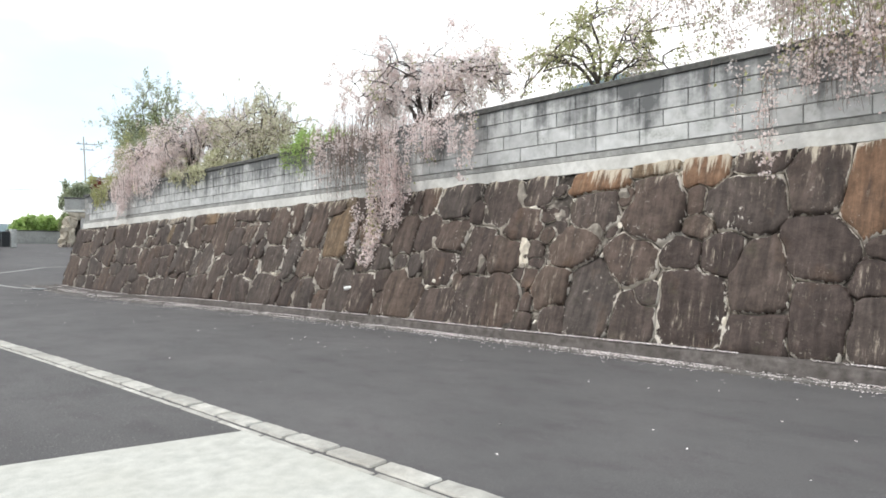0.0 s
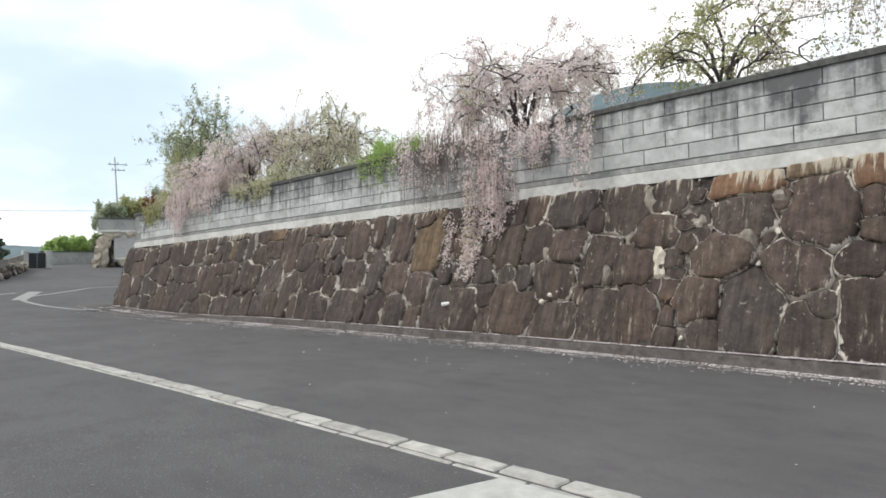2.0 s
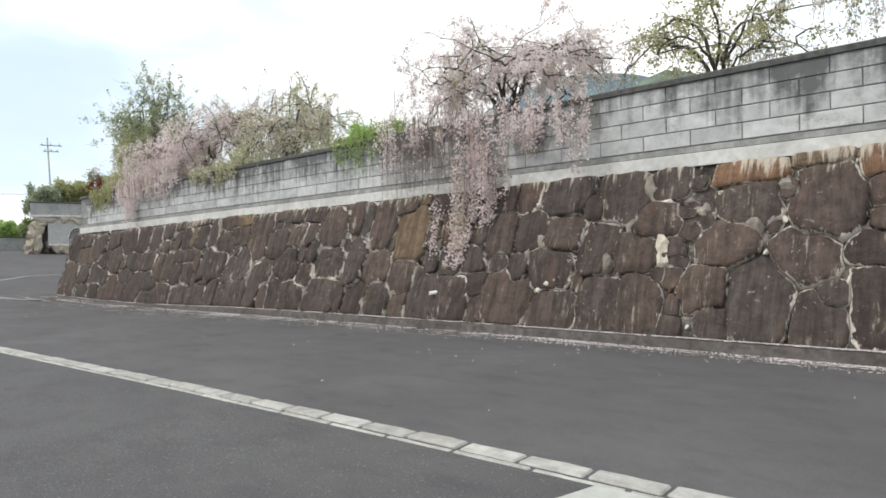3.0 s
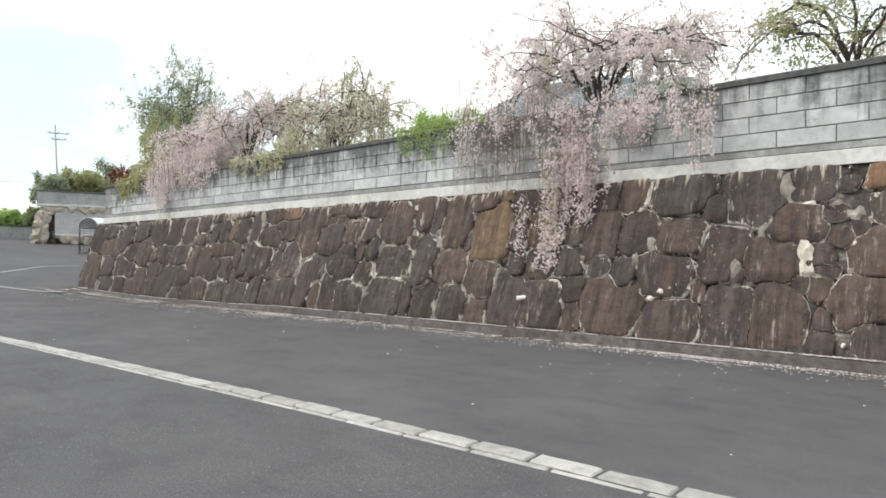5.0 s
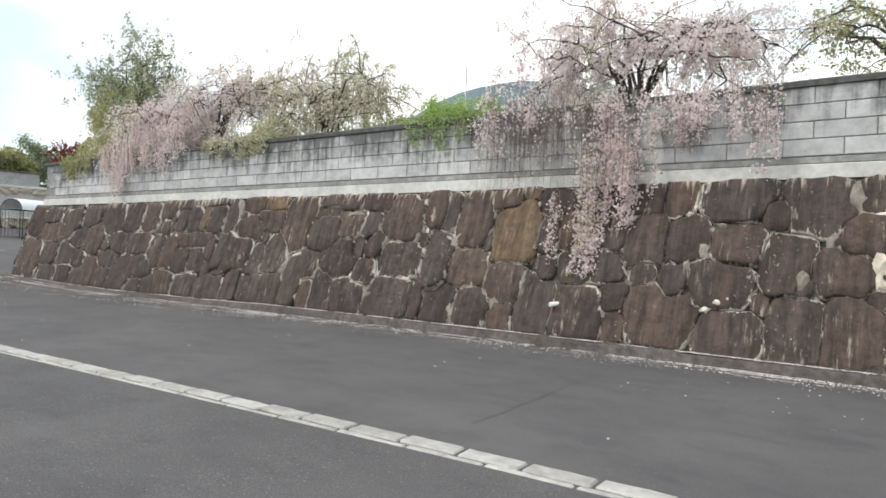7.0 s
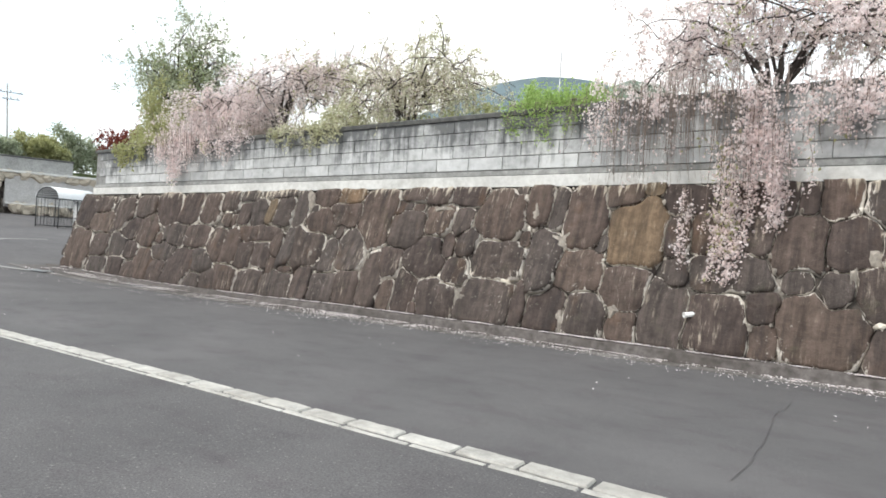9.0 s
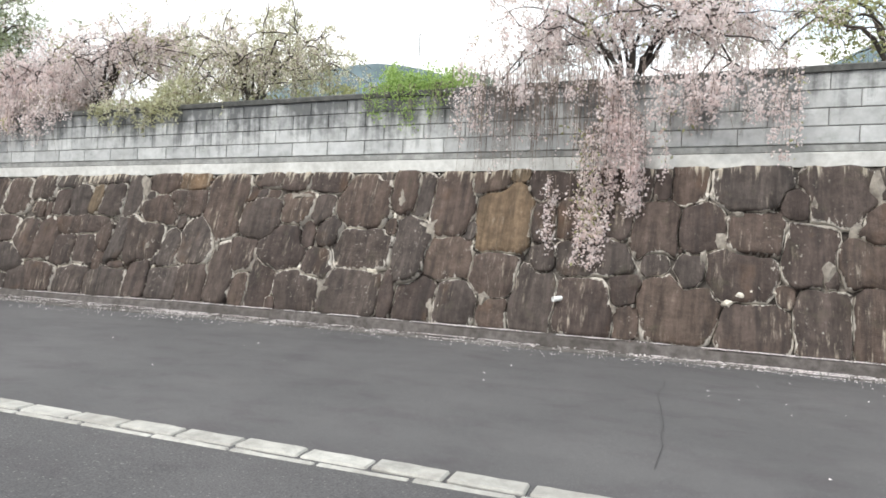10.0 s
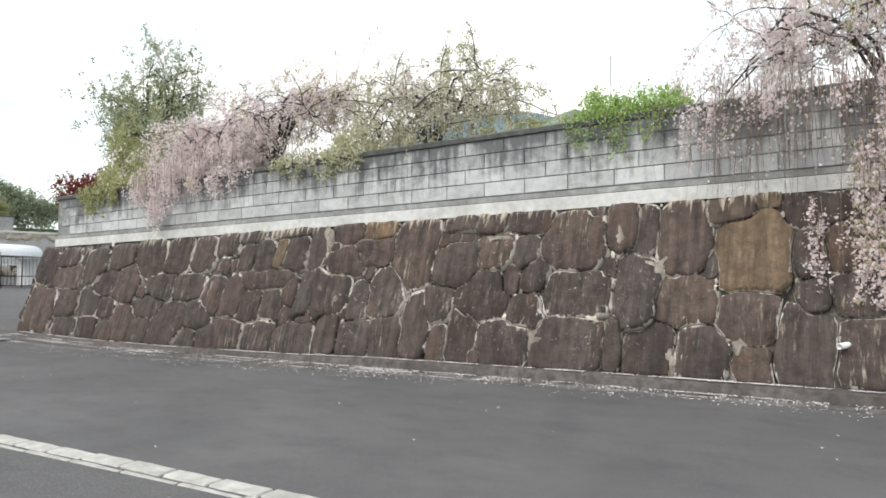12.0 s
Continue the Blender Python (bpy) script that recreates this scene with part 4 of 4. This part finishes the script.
ribbon("road_marking", [(-35.73, 2.72), (-36.41, 4.31), (-37.50, 6.14)], 0.2, 0.014, PAINT, "worn white painted line across the road", "road marking")
TAR = mat_plain("dark_crack", (0.065, 0.063, 0.062), 0.95)
ribbon("crack", [(-9.43, 6.4), (-9.40, 5.6), (-9.34, 4.7), (-9.31, 3.9), (-9.27, 3.1)], 0.005, 0.006, TAR, "thin dark crack in the asphalt", "crack", ragged=0.06)


def petals():
    rng = np.random.default_rng(77)
    pts = []
    for n, share, dy in ((34000, None, 0.02), (10000, 0.93, 0.03), (15000, 0.6, 0.11), (6000, 0.05, 0.045), (1500, -0.6, 0.16), (320, -5.0, 1.5)):
        x = rng.uniform(WALL_L + 0.5, 4, n)
        clump = np.array([noise.noise((v * 0.6, 8 + dy * 9, 3)) + 0.6 * noise.noise((v * 4, 8 + dy * 9, 8)) for v in x])
        x = x[rng.uniform(-0.25, 0.5, n) < clump]
        for a in x:
            edge = gutter_edge(a)
            b_ = 8.125 if share is None else edge + (8.04 - edge) * share
            b_ += rng.normal() * dy
            z = stone_foot(a) + 0.048 if share is None else road(a, b_) + (0.03 if b_ > edge else 0.007)
            if b_ < 8.3:
                pts.append((a, b_, z))
    ob = flakes("fallen_petals", np.array(pts), 0.024, PETAL, None, rng, flat=0.9)
    tagged(ob, "drift of pale fallen cherry petals along the gutter", "petals", kind="stuff")


petals()


# ---- small things on the stone wall ----
def drain_pipe(x, k):
    z = stone_foot(x) + (stone_top(x) - stone_foot(x)) * k
    y = stone_face(x, z)
    bm = bmesh.new()
    bmesh.ops.create_cone(bm, cap_ends=False, segments=16, radius1=0.038, radius2=0.038, depth=0.34)
    bmesh.ops.solidify(bm, geom=bm.faces[:], thickness=0.006)
    p = part("drain_pipe", bm, PVC, None, smooth=True)
    p.matrix_world = look((x - 0.0, y - 0.04, z), (x - 0.75, y - 1.0, z - 0.12))
    tagged(p, "short white plastic drain pipe out of the stones", "pipe")


drain_pipe(-11.02, 0.215)


def drain_cover(x, y):
    cover = tagged(empty("drain_cover", (x, y, road(x, y) + 0.012)), "dark slotted steel drain cover in the road", "drain cover")
    cover.rotation_euler = (0, 0, 0.12)
    part("cover_frame", box_bm((1.0, 0.34, 0.03), (0, 0, 0), 0.006), DARK_STEEL, cover)
    for i in range(12):
        part("grate_bar", box_bm((0.03, 0.28, 0.016), (-0.44 + i * 0.08, 0, 0.02), 0.004), GALV, cover)


drain_cover(-28.95, 7.0)


# ---- stones of the retaining wall, one by one ----
rw = tagged(empty("stone_wall"), "tall battered retaining wall of dark brown field stones", "wall", kind="structure")
STRETCH = 2.55      # metres of face height on average


# the stones as laid, bay by bay: metres along the wall, height as a share of the face, width, share of the height taken
BAY_FAR = ((-30.06, 0.76, 1.34, 0.37), (-29.73, 0.27, 1.45, 0.49), (-28.97, 0.82, 1.04, 0.24), (-28.77, 0.64, 1.32, 0.31), (-28.53, 0.35, 1.13, 0.27), (-28.30, 0.09, 1.11, 0.24),
    (-27.61, 0.73, 1.29, 0.36), (-27.49, 0.36, 1.06, 0.28), (-27.29, 0.10, 0.99, 0.25), (-27.07, 0.57, 0.92, 0.30), (-26.69, 0.32, 0.77, 0.19), (-26.59, 0.81, 1.26, 0.27),
    (-26.48, 0.08, 0.87, 0.19), (-26.08, 0.57, 1.03, 0.39), (-25.85, 0.18, 0.84, 0.34), (-25.40, 0.79, 1.17, 0.34), (-25.11, 0.13, 0.80, 0.23), (-25.04, 0.33, 1.23, 0.21))
BAY_CORNER = ((-24.61, 0.51, 0.82, 0.25), (-24.40, 0.80, 0.99, 0.33), (-24.11, 0.20, 1.29, 0.37), (-23.69, 0.52, 1.13, 0.22), (-23.48, 0.81, 0.87, 0.29), (-23.34, 0.07, 0.80, 0.19),
    (-23.13, 0.27, 0.89, 0.29), (-22.81, 0.43, 0.65, 0.33), (-22.68, 0.10, 0.82, 0.21), (-22.16, 0.44, 0.74, 0.34), (-22.07, 0.12, 0.99, 0.26), (-22.04, 0.94, 0.89, 0.11),
    (-22.02, 0.76, 0.53, 0.23), (-21.68, 0.56, 0.77, 0.15), (-21.55, 0.35, 0.56, 0.26), (-21.46, 0.77, 0.59, 0.22), (-21.15, 0.13, 0.85, 0.21), (-21.02, 0.79, 0.33, 0.24),
    (-20.96, 0.96, 1.24, 0.09), (-20.95, 0.38, 0.68, 0.23), (-20.89, 0.57, 0.80, 0.15), (-20.55, 0.78, 0.61, 0.27), (-20.49, 0.47, 0.42, 0.21))
BAY_BRANCH = ((-20.14, 0.12, 1.11, 0.23), (-20.06, 0.46, 0.52, 0.34), (-20.05, 0.82, 0.43, 0.34), (-19.49, 0.46, 1.00, 0.39), (-19.34, 0.18, 0.58, 0.32), (-19.31, 0.92, 0.81, 0.15),
    (-19.23, 0.69, 0.97, 0.24), (-18.71, 0.38, 0.49, 0.29), (-18.65, 0.14, 0.71, 0.28), (-18.57, 0.76, 0.87, 0.21), (-18.55, 0.93, 0.68, 0.15), (-18.13, 0.46, 0.80, 0.36),
    (-17.91, 0.14, 0.68, 0.26), (-17.64, 0.74, 0.86, 0.53), (-17.36, 0.25, 0.57, 0.46), (-16.98, 0.38, 0.68, 0.27), (-16.84, 0.14, 0.34, 0.25), (-16.77, 0.94, 0.64, 0.15),
    (-16.74, 0.64, 0.87, 0.32), (-16.44, 0.19, 0.61, 0.36))
BAY_MIDDLE = ((-16.18, 0.42, 0.92, 0.31), (-16.16, 0.94, 0.51, 0.16), (-15.99, 0.73, 0.69, 0.23), (-15.66, 0.55, 0.28, 0.20), (-15.65, 0.14, 0.90, 0.25), (-15.47, 0.72, 0.44, 0.23),
    (-15.45, 0.92, 0.75, 0.17), (-15.31, 0.34, 0.59, 0.22), (-15.22, 0.56, 0.47, 0.21), (-14.64, 0.76, 1.01, 0.36), (-14.57, 0.45, 1.20, 0.29), (-14.56, 0.15, 1.09, 0.31),
    (-13.92, 0.85, 0.50, 0.29), (-13.88, 0.17, 0.31, 0.35), (-13.62, 0.43, 0.66, 0.48), (-13.52, 0.82, 0.29, 0.32), (-13.41, 0.15, 0.72, 0.33), (-13.01, 0.76, 0.70, 0.42),
    (-12.96, 0.41, 0.87, 0.28), (-12.72, 0.13, 0.67, 0.30))
BAY_CHERRY = ((-12.39, 0.91, 0.65, 0.18), (-12.13, 0.34, 0.79, 0.30), (-12.10, 0.66, 0.92, 0.49), (-12.04, 0.09, 0.45, 0.20), (-11.94, 0.96, 0.33, 0.10), (-11.49, 0.21, 0.71, 0.44),
    (-11.43, 0.65, 0.39, 0.26), (-11.40, 0.43, 0.41, 0.19), (-11.35, 0.90, 0.80, 0.22), (-10.99, 0.67, 0.53, 0.31), (-10.73, 0.17, 0.84, 0.35), (-10.68, 0.46, 1.09, 0.25),
    (-10.40, 0.66, 0.57, 0.23), (-10.32, 0.89, 0.92, 0.23), (-10.15, 0.27, 0.43, 0.16), (-10.10, 0.11, 0.35, 0.17), (-9.78, 0.61, 0.64, 0.34), (-9.76, 0.44, 0.40, 0.16),
    (-9.72, 0.90, 0.29, 0.19), (-9.42, 0.21, 1.03, 0.38), (-9.37, 0.90, 0.50, 0.23), (-9.28, 0.37, 0.42, 0.24), (-9.15, 0.64, 0.61, 0.27))
BAY_NEAR = ((-8.66, 0.39, 0.98, 0.27), (-8.56, 0.88, 1.04, 0.28), (-8.49, 0.61, 0.74, 0.26), (-8.42, 0.12, 0.96, 0.28), (-7.98, 0.77, 0.41, 0.17), (-7.80, 0.51, 0.68, 0.37),
    (-7.69, 0.16, 0.72, 0.36), (-7.61, 0.41, 0.23, 0.15), (-7.50, 0.84, 0.88, 0.34), (-7.15, 0.47, 0.72, 0.25), (-7.01, 0.16, 0.65, 0.38), (-6.90, 0.66, 0.69, 0.22),
    (-6.73, 0.90, 0.58, 0.20), (-6.07, 0.28, 0.70, 0.25), (-5.85, 0.09, 0.45, 0.16), (-5.79, 0.52, 0.77, 0.27), (-5.55, 0.91, 0.95, 0.21), (-5.53, 0.76, 0.86, 0.32),
    (-5.29, 0.23, 0.88, 0.44), (-5.04, 0.80, 0.28, 0.12), (-4.79, 0.45, 0.84, 0.31))
BAY_START = ((-4.66, 0.96, 0.82, 0.09), (-4.56, 0.13, 0.71, 0.27), (-4.55, 0.73, 0.86, 0.44), (-4.41, 0.25, 0.40, 0.15), (-4.03, 0.47, 0.59, 0.18), (-3.96, 0.77, 0.29, 0.22),
    (-3.89, 0.92, 0.69, 0.20), (-3.81, 0.61, 0.50, 0.15), (-3.80, 0.21, 0.98, 0.41), (-3.44, 0.48, 0.58, 0.25), (-3.28, 0.71, 1.12, 0.34), (-3.12, 0.96, 0.76, 0.17),
    (-2.97, 0.37, 0.78, 0.39), (-2.89, 0.09, 0.73, 0.22), (-2.41, 0.83, 0.75, 0.36), (-2.34, 0.50, 0.90, 0.30), (-2.25, 0.18, 0.63, 0.34), (-1.86, 0.75, 0.62, 0.46),
    (-1.67, 0.36, 0.64, 0.18), (-1.61, 0.15, 0.66, 0.27), (-1.55, 0.49, 0.55, 0.13))
BAYS = BAY_FAR + BAY_CORNER + BAY_BRANCH + BAY_MIDDLE + BAY_CHERRY + BAY_NEAR + BAY_START
# pale packing stones and lime lumps: metres along the wall, share of the face, width, height
PALE = ((-19.78, 0.88, 0.28, 0.48), (-16.05, 0.81, 0.50, 0.14), (-13.94, 0.74, 0.32, 0.35), (-13.33, 0.58, 0.30, 0.37), (-15.10, 0.14, 0.27, 0.37), (-12.22, 0.16, 0.14, 0.25),
        (-14.23, 0.30, 0.14, 0.12), (-13.07, 0.07, 0.11, 0.41), (-19.26, 0.40, 0.16, 0.21), (-17.60, 0.43, 0.08, 0.16), (-8.72, 0.71, 0.22, 0.11), (-8.91, 0.56, 0.19, 0.20),
        (-7.77, 0.76, 0.10, 0.20), (-7.02, 0.83, 0.20, 0.40), (-7.28, 0.63, 0.11, 0.24), (-6.73, 0.46, 0.17, 0.47), (-6.71, 0.76, 0.31, 0.15), (-9.14, 0.43, 0.10, 0.35),
        (-8.80, 0.24, 0.13, 0.10), (-8.63, 0.28, 0.11, 0.10), (-8.51, 0.31, 0.08, 0.07), (-8.38, 0.34, 0.11, 0.09), (-7.61, 0.41, 0.16, 0.31), (-5.42, 0.59, 0.21, 0.28),
        (-6.16, 0.71, 0.19, 0.19), (-5.05, 0.80, 0.21, 0.23))
TINTED = ((-12.10, 0.66, OCHRE), (-5.55, 0.91, RUST), (-4.66, 0.96, OCHRE), (-3.89, 0.92, RUST), (-1.86, 0.75, RUST),
          (-21.0, 0.77, OCHRE), (-18.54, 0.92, OCHRE), (-11.94, 0.96, OCHRE))


def reach_of(own, rivals, angle):
    """How far a stone goes from its middle at an angle before a neighbour or the mortar takes over."""
    r = np.arange(0.02, 1.3, 0.004)
    px, py = own[0] + r * math.cos(angle), own[1] + r * math.sin(angle)

    def share(s):
        return ((np.abs(px - s[0]) / s[2]) ** 3.4 + (np.abs(py - s[1]) / s[3]) ** 3.4) ** (1 / 3.4)
    mine = share(own)
    stop = (mine > 1.2) | (py < 0) | (py > STRETCH)
    for s in rivals:
        stop |= share(s) < mine
    return r[np.argmax(stop)] if stop.any() else r[-1]


def build_stones():
    rng = np.random.default_rng(14)
    laid = [np.array((x, k * STRETCH, w / 2, h * STRETCH / 2)) for x, k, w, h in BAYS]
    kinds = {min(range(len(laid)), key=lambda i: math.dist(laid[i][:2], (x, k * STRETCH))): m for x, k, m in TINTED}
    # the rest of the wall, and small stones where the large ones leave room
    for tries in range(9000):
        s = np.array((rng.uniform(WALL_L + 0.1, WALL_R), rng.uniform(0.1, STRETCH - 0.1)))
        if tries < 2500:
            half = np.array((rng.uniform(0.34, 0.5), rng.uniform(0.34, 0.5)))
        else:
            half = np.array((rng.uniform(0.07, 0.2), rng.uniform(0.08, 0.22)))
        if len(laid) < 292 and all(((abs(s[0] - q[0]) / (q[2] + 0.72 * half[0])) ** 2.4 + (abs(s[1] - q[1]) / (q[3] + 0.72 * half[1])) ** 2.4) > 1 for q in laid):
            laid.append(np.array((*s, *half)))
    sites = np.array(laid)
    for index, own in enumerate(laid):
        c = own[:2]
        near = np.argsort(((sites[:, :2] - c) ** 2).sum(1))[1:15]
        k = 26 if own[2] > 0.2 else 16
        turn = rng.uniform(0, 6.28)
        angles = [math.atan2(own[3] * math.sin(a), own[2] * math.cos(a)) for a in np.linspace(0, 2 * math.pi, k, endpoint=False) + turn]
        far = np.array([reach_of(own, sites[near], a) for a in angles])
        gap = rng.uniform(0.002, 0.010)
        soft = np.minimum(far, 0.6 * far + 0.2 * (np.roll(far, 1) + np.roll(far, -1)) + 0.015) - gap
        soft = np.maximum(0.03, soft * (1 + 0.012 * rng.normal(size=k)))
        ring = np.stack([c[0] + soft * np.cos(angles), c[1] + soft * np.sin(angles)], 1)
        size = math.sqrt(own[2] * own[3])
        bulge = rng.uniform(0.03, 0.085) * min(1.0, size / 0.3)
        tip = rng.normal(size=2) * np.array((0.05, 0.06))
        proud = rng.uniform(-0.015, 0.022)
        rounding = rng.uniform(0.9, 0.96)
        verts = []
        for scale, out in ((1.0, -0.06), (0.995, -0.004), (rounding + 0.03, 0.55 * bulge), (rounding - 0.06, 0.88 * bulge), (0.5, bulge)):
            for p in ring:
                q = c + (p - c) * scale
                worn = 0.02 * noise.noise((q[0] * 4, q[1] * 4, index)) + 0.006 * rng.normal() + tip @ (q - c)
                verts.append((q[0], q[1], out + (proud + worn if out > 0 else 0)))
        verts.append((c[0], c[1], bulge * rng.uniform(0.9, 1.1) + proud))

        def place(u, vv, lift):
            edge = min(1.0, 4 * vv / STRETCH, 4 * (1 - vv / STRETCH))
            a, e = noise.noise((u * 2.6, vv * 2.6, 7)), noise.noise((u * 2.6, vv * 2.6, 31))
            a2, e2 = noise.noise((u * 8, vv * 8, 3)), noise.noise((u * 8, vv * 8, 17))
            u, vv = u + 0.05 * a + 0.028 * a2, vv + (0.05 * e + 0.028 * e2) * edge
            vv -= 0.09 * max(0.0, noise.noise((u * 2.2, 3, 40))) * max(0.0, vv / STRETCH * 5 - 4)
            x = max(WALL_L + 0.02 + 0.28 * vv / STRETCH, u)
            z = stone_foot(x) + (stone_top(x) - stone_foot(x)) * vv / STRETCH
            return np.array((x, stone_face(x, z) - lift, z + lift * 0.3))
        w = np.array([place(*p) for p in verts])
        mid = w[-1]
        faces = []
        for ring_i in range(4):
            for i in range(k):
                i2 = (i + 1) % k
                faces.append((ring_i * k + i, ring_i * k + i2, (ring_i + 1) * k + i2, (ring_i + 1) * k + i))
        faces += [(4 * k + i, 4 * k + (i + 1) % k, 5 * k) for i in range(k)]
        piece = mesh_ob("stone", w - mid, faces, kinds.get(index, STONE), rw, loc=mid)
        piece.data.polygons.foreach_set("use_smooth", [False] * k + [True] * (4 * k))
        piece.data.attributes.new("rim", "FLOAT", "POINT").data.foreach_set("value", [1.0] * (2 * k) + [0.6] * k + [0.15] * k + [0.0] * (k + 1))
    # chips and lime crumbs where three stones meet
    made = 0
    while made < 260:
        p = np.array((rng.uniform(WALL_L + 0.4, 1.0), rng.uniform(0.1, STRETCH - 0.05)))
        shares = np.sort(((np.abs(p[0] - sites[:, 0]) / sites[:, 2]) ** 3.4 + (np.abs(p[1] - sites[:, 1]) / sites[:, 3]) ** 3.4) ** (1 / 3.4))
        if shares[0] < 0.97 or shares[1] - shares[0] > 0.12:
            continue
        made += 1
        w = rng.uniform(0.03, 0.085)
        z = stone_foot(p[0]) + (stone_top(p[0]) - stone_foot(p[0])) * p[1] / STRETCH
        rock("chip", (p[0], stone_face(p[0], z) - 0.01, z), (w, 0.07, w * rng.uniform(0.8, 2.2)), made + 40, (JOINT_LIME, LIME, STONE, JOINT_LIME)[made % 4], rw, 1.2, 1)


mv, mf = [], []
MX = np.arange(WALL_L + 0.05, WALL_R, 0.05)
NM = 56
for i, x in enumerate(MX):
    for j in range(NM):
        k = j / (NM - 1)
        xx = x + (0.28 * k if i == 0 else 0)
        z = stone_foot(xx) + (stone_top(xx) - stone_foot(xx)) * k
        fill = noise.noise((xx * 1.1, z * 1.1, 5)) * 0.9 + 0.6 * noise.noise((xx * 7, z * 4, 0))
        mv.append((xx, stone_face(xx, z) + 0.045 - 0.075 * max(0.0, min(1.0, fill - 0.11)), z))
for i in range(len(MX) - 1):
    for j in range(NM - 1):
        mf.append((i * NM + j, (i + 1) * NM + j, (i + 1) * NM + j + 1, i * NM + j + 1))
mesh_ob("mortar_bed", mv, mf, MORTAR, rw, smooth=True)
# the end of the wall, turning the corner
side = bmesh.new()
for y, z, x in ((8.27, -0.3, WALL_L + 0.03), (15, -0.3, WALL_L + 0.03), (15, 2.15, WALL_L + 0.32), (9.0, 2.15, WALL_L + 0.32)):
    side.verts.new((x, y, z))
side.verts.ensure_lookup_table()
side.faces.new(side.verts)
bmesh.ops.solidify(side, geom=side.faces[:], thickness=0.01)
part("end_face", side, MORTAR, rw)
for i, (x, k, w_, h_) in enumerate(PALE):
    z = stone_foot(x) + (stone_top(x) - stone_foot(x)) * k
    rock("packing_stone", (x, stone_face(x, z) - 0.005, z), (w_ * 1.1, 0.11, h_ * 1.1), i + 3, LIME if i in (6, 15, 16, 18, 19, 20, 21) else JOINT_LIME, rw, 1.0)
build_stones()


# ---- blocks of the block wall ----
def build_blocks():
    full = block_mesh(BLOCK_LEN - 0.012)
    n = int((WALL_R - WALL_L - 0.8) / BLOCK_LEN)
    for row in range(4):
        shift = -16.76 + (row % 2) * BLOCK_LEN / 2
        first = math.ceil((WALL_L + 0.8 + BLOCK_LEN / 2 - shift) / BLOCK_LEN)
        for i in range(first, first + n):
            x = shift + i * BLOCK_LEN
            if x + BLOCK_LEN / 2 > WALL_R:
                break
            ob = new("block", full)
            ob.location = (x, block_face(x) + 0.025 - 0.012, block_foot(x) + 0.125 + row * 0.25)
            ob.parent = bw


build_blocks()


# ---- kerb strip and slab on the near side of the road ----
def kerb_far(x):
    u = x + 9.28
    return 2.488 + (0.042 if u > 0 else 0.0445) * u


kerb = tagged(empty("kerb_strip"), "flush strip of pale concrete kerb stones across the asphalt", "kerb", kind="structure")
rng_k = np.random.default_rng(4)


def worn_block(name, size, seed, material):
    """A cast stone with chipped, uneven edges."""
    bm = box_bm(size, (0, 0, 0))
    bmesh.ops.subdivide_edges(bm, edges=[e for e in bm.edges if abs(e.verts[0].co.x - e.verts[1].co.x) > 0.1], cuts=4)
    bmesh.ops.bevel(bm, geom=[e for e in bm.edges if len(e.link_faces) == 2 and e.calc_face_angle(0) > 1.0], offset=0.012, segments=1, affect="EDGES")
    for vv in bm.verts:
        n = noise.noise_vector(vv.co * 9 + Vector((seed * 5.3, seed, 0)))
        vv.co += Vector((n.x * 0.008, n.y * 0.009, n.z * 0.004))
    bmesh.ops.recalc_face_normals(bm, faces=bm.faces)
    me = bpy.data.meshes.new(name)
    bm.to_mesh(me)
    bm.free()
    me.materials.append(material)
    return me


kerb_shapes = [worn_block("kerb_stone", (0.448, 0.165, 0.14), i, KERB) for i in range(5)]
edge_shapes = [worn_block("edging_stone", (0.60, 0.062, 0.12), i + 9, KERB) for i in range(5)]
x = 9.0
while x > -40:
    y = kerb_far(x)
    slope = (kerb_far(x - 0.2) - kerb_far(x + 0.2)) / -0.4
    ob = new("kerb_stone", kerb_shapes[int(rng_k.integers(0, 5))])
    ob.location, ob.rotation_euler = (x, y - 0.0825, road(x, y) - 0.055 + rng_k.uniform(-0.004, 0.006)), (0, 0, math.atan(slope))
    ob.parent = kerb
    x -= 0.478
x = 9.0
while x > -40:
    y = kerb_far(x)
    slope = (kerb_far(x - 0.2) - kerb_far(x + 0.2)) / -0.4
    ob = new("edging_stone", edge_shapes[int(rng_k.integers(0, 5))])
    ob.location, ob.rotation_euler = (x, y - 0.219, road(x, y) - 0.052 + rng_k.uniform(-0.004, 0.004)), (0, 0, math.atan(slope))
    ob.parent = kerb
    x -= 0.62
AX = [-60, -45] + list(np.arange(-40, 2.6, 1.0))
av = [(x, y, road(x, y) + 0.005) for x in AX for y in (kerb_far(x) - 0.252, kerb_far(x) - 1.0, kerb_far(x) - 2.0, -3.0, -9.0, -30.0)]
af = [(i * 6 + j + 1, (i + 1) * 6 + j + 1, (i + 1) * 6 + j, i * 6 + j) for i in range(len(AX) - 1) for j in range(5)]
tagged(mesh_ob("pavement_apron", av, af, COARSE, smooth=True), "coarse dark asphalt apron inside the kerb strip", "pavement", kind="structure")
slab = bmesh.new()
for z in (0.018, -0.1):
    for px, py in ((-4.49, 2.424), (-4.84, 0.95), (-5.4, -2.5), (1.5, -2.5), (2.5, 2.704)):
        slab.verts.new((px, py, road(px, 1) + z))
slab.verts.ensure_lookup_table()
slab.faces.new(slab.verts[:5])
slab.faces.new(slab.verts[5:])
for i in range(5):
    slab.faces.new([slab.verts[i], slab.verts[(i + 1) % 5], slab.verts[5 + (i + 1) % 5], slab.verts[5 + i]])
tagged(part("pavement_slab", slab, SLAB), "pale washed concrete driveway slab", "pavement", kind="structure")
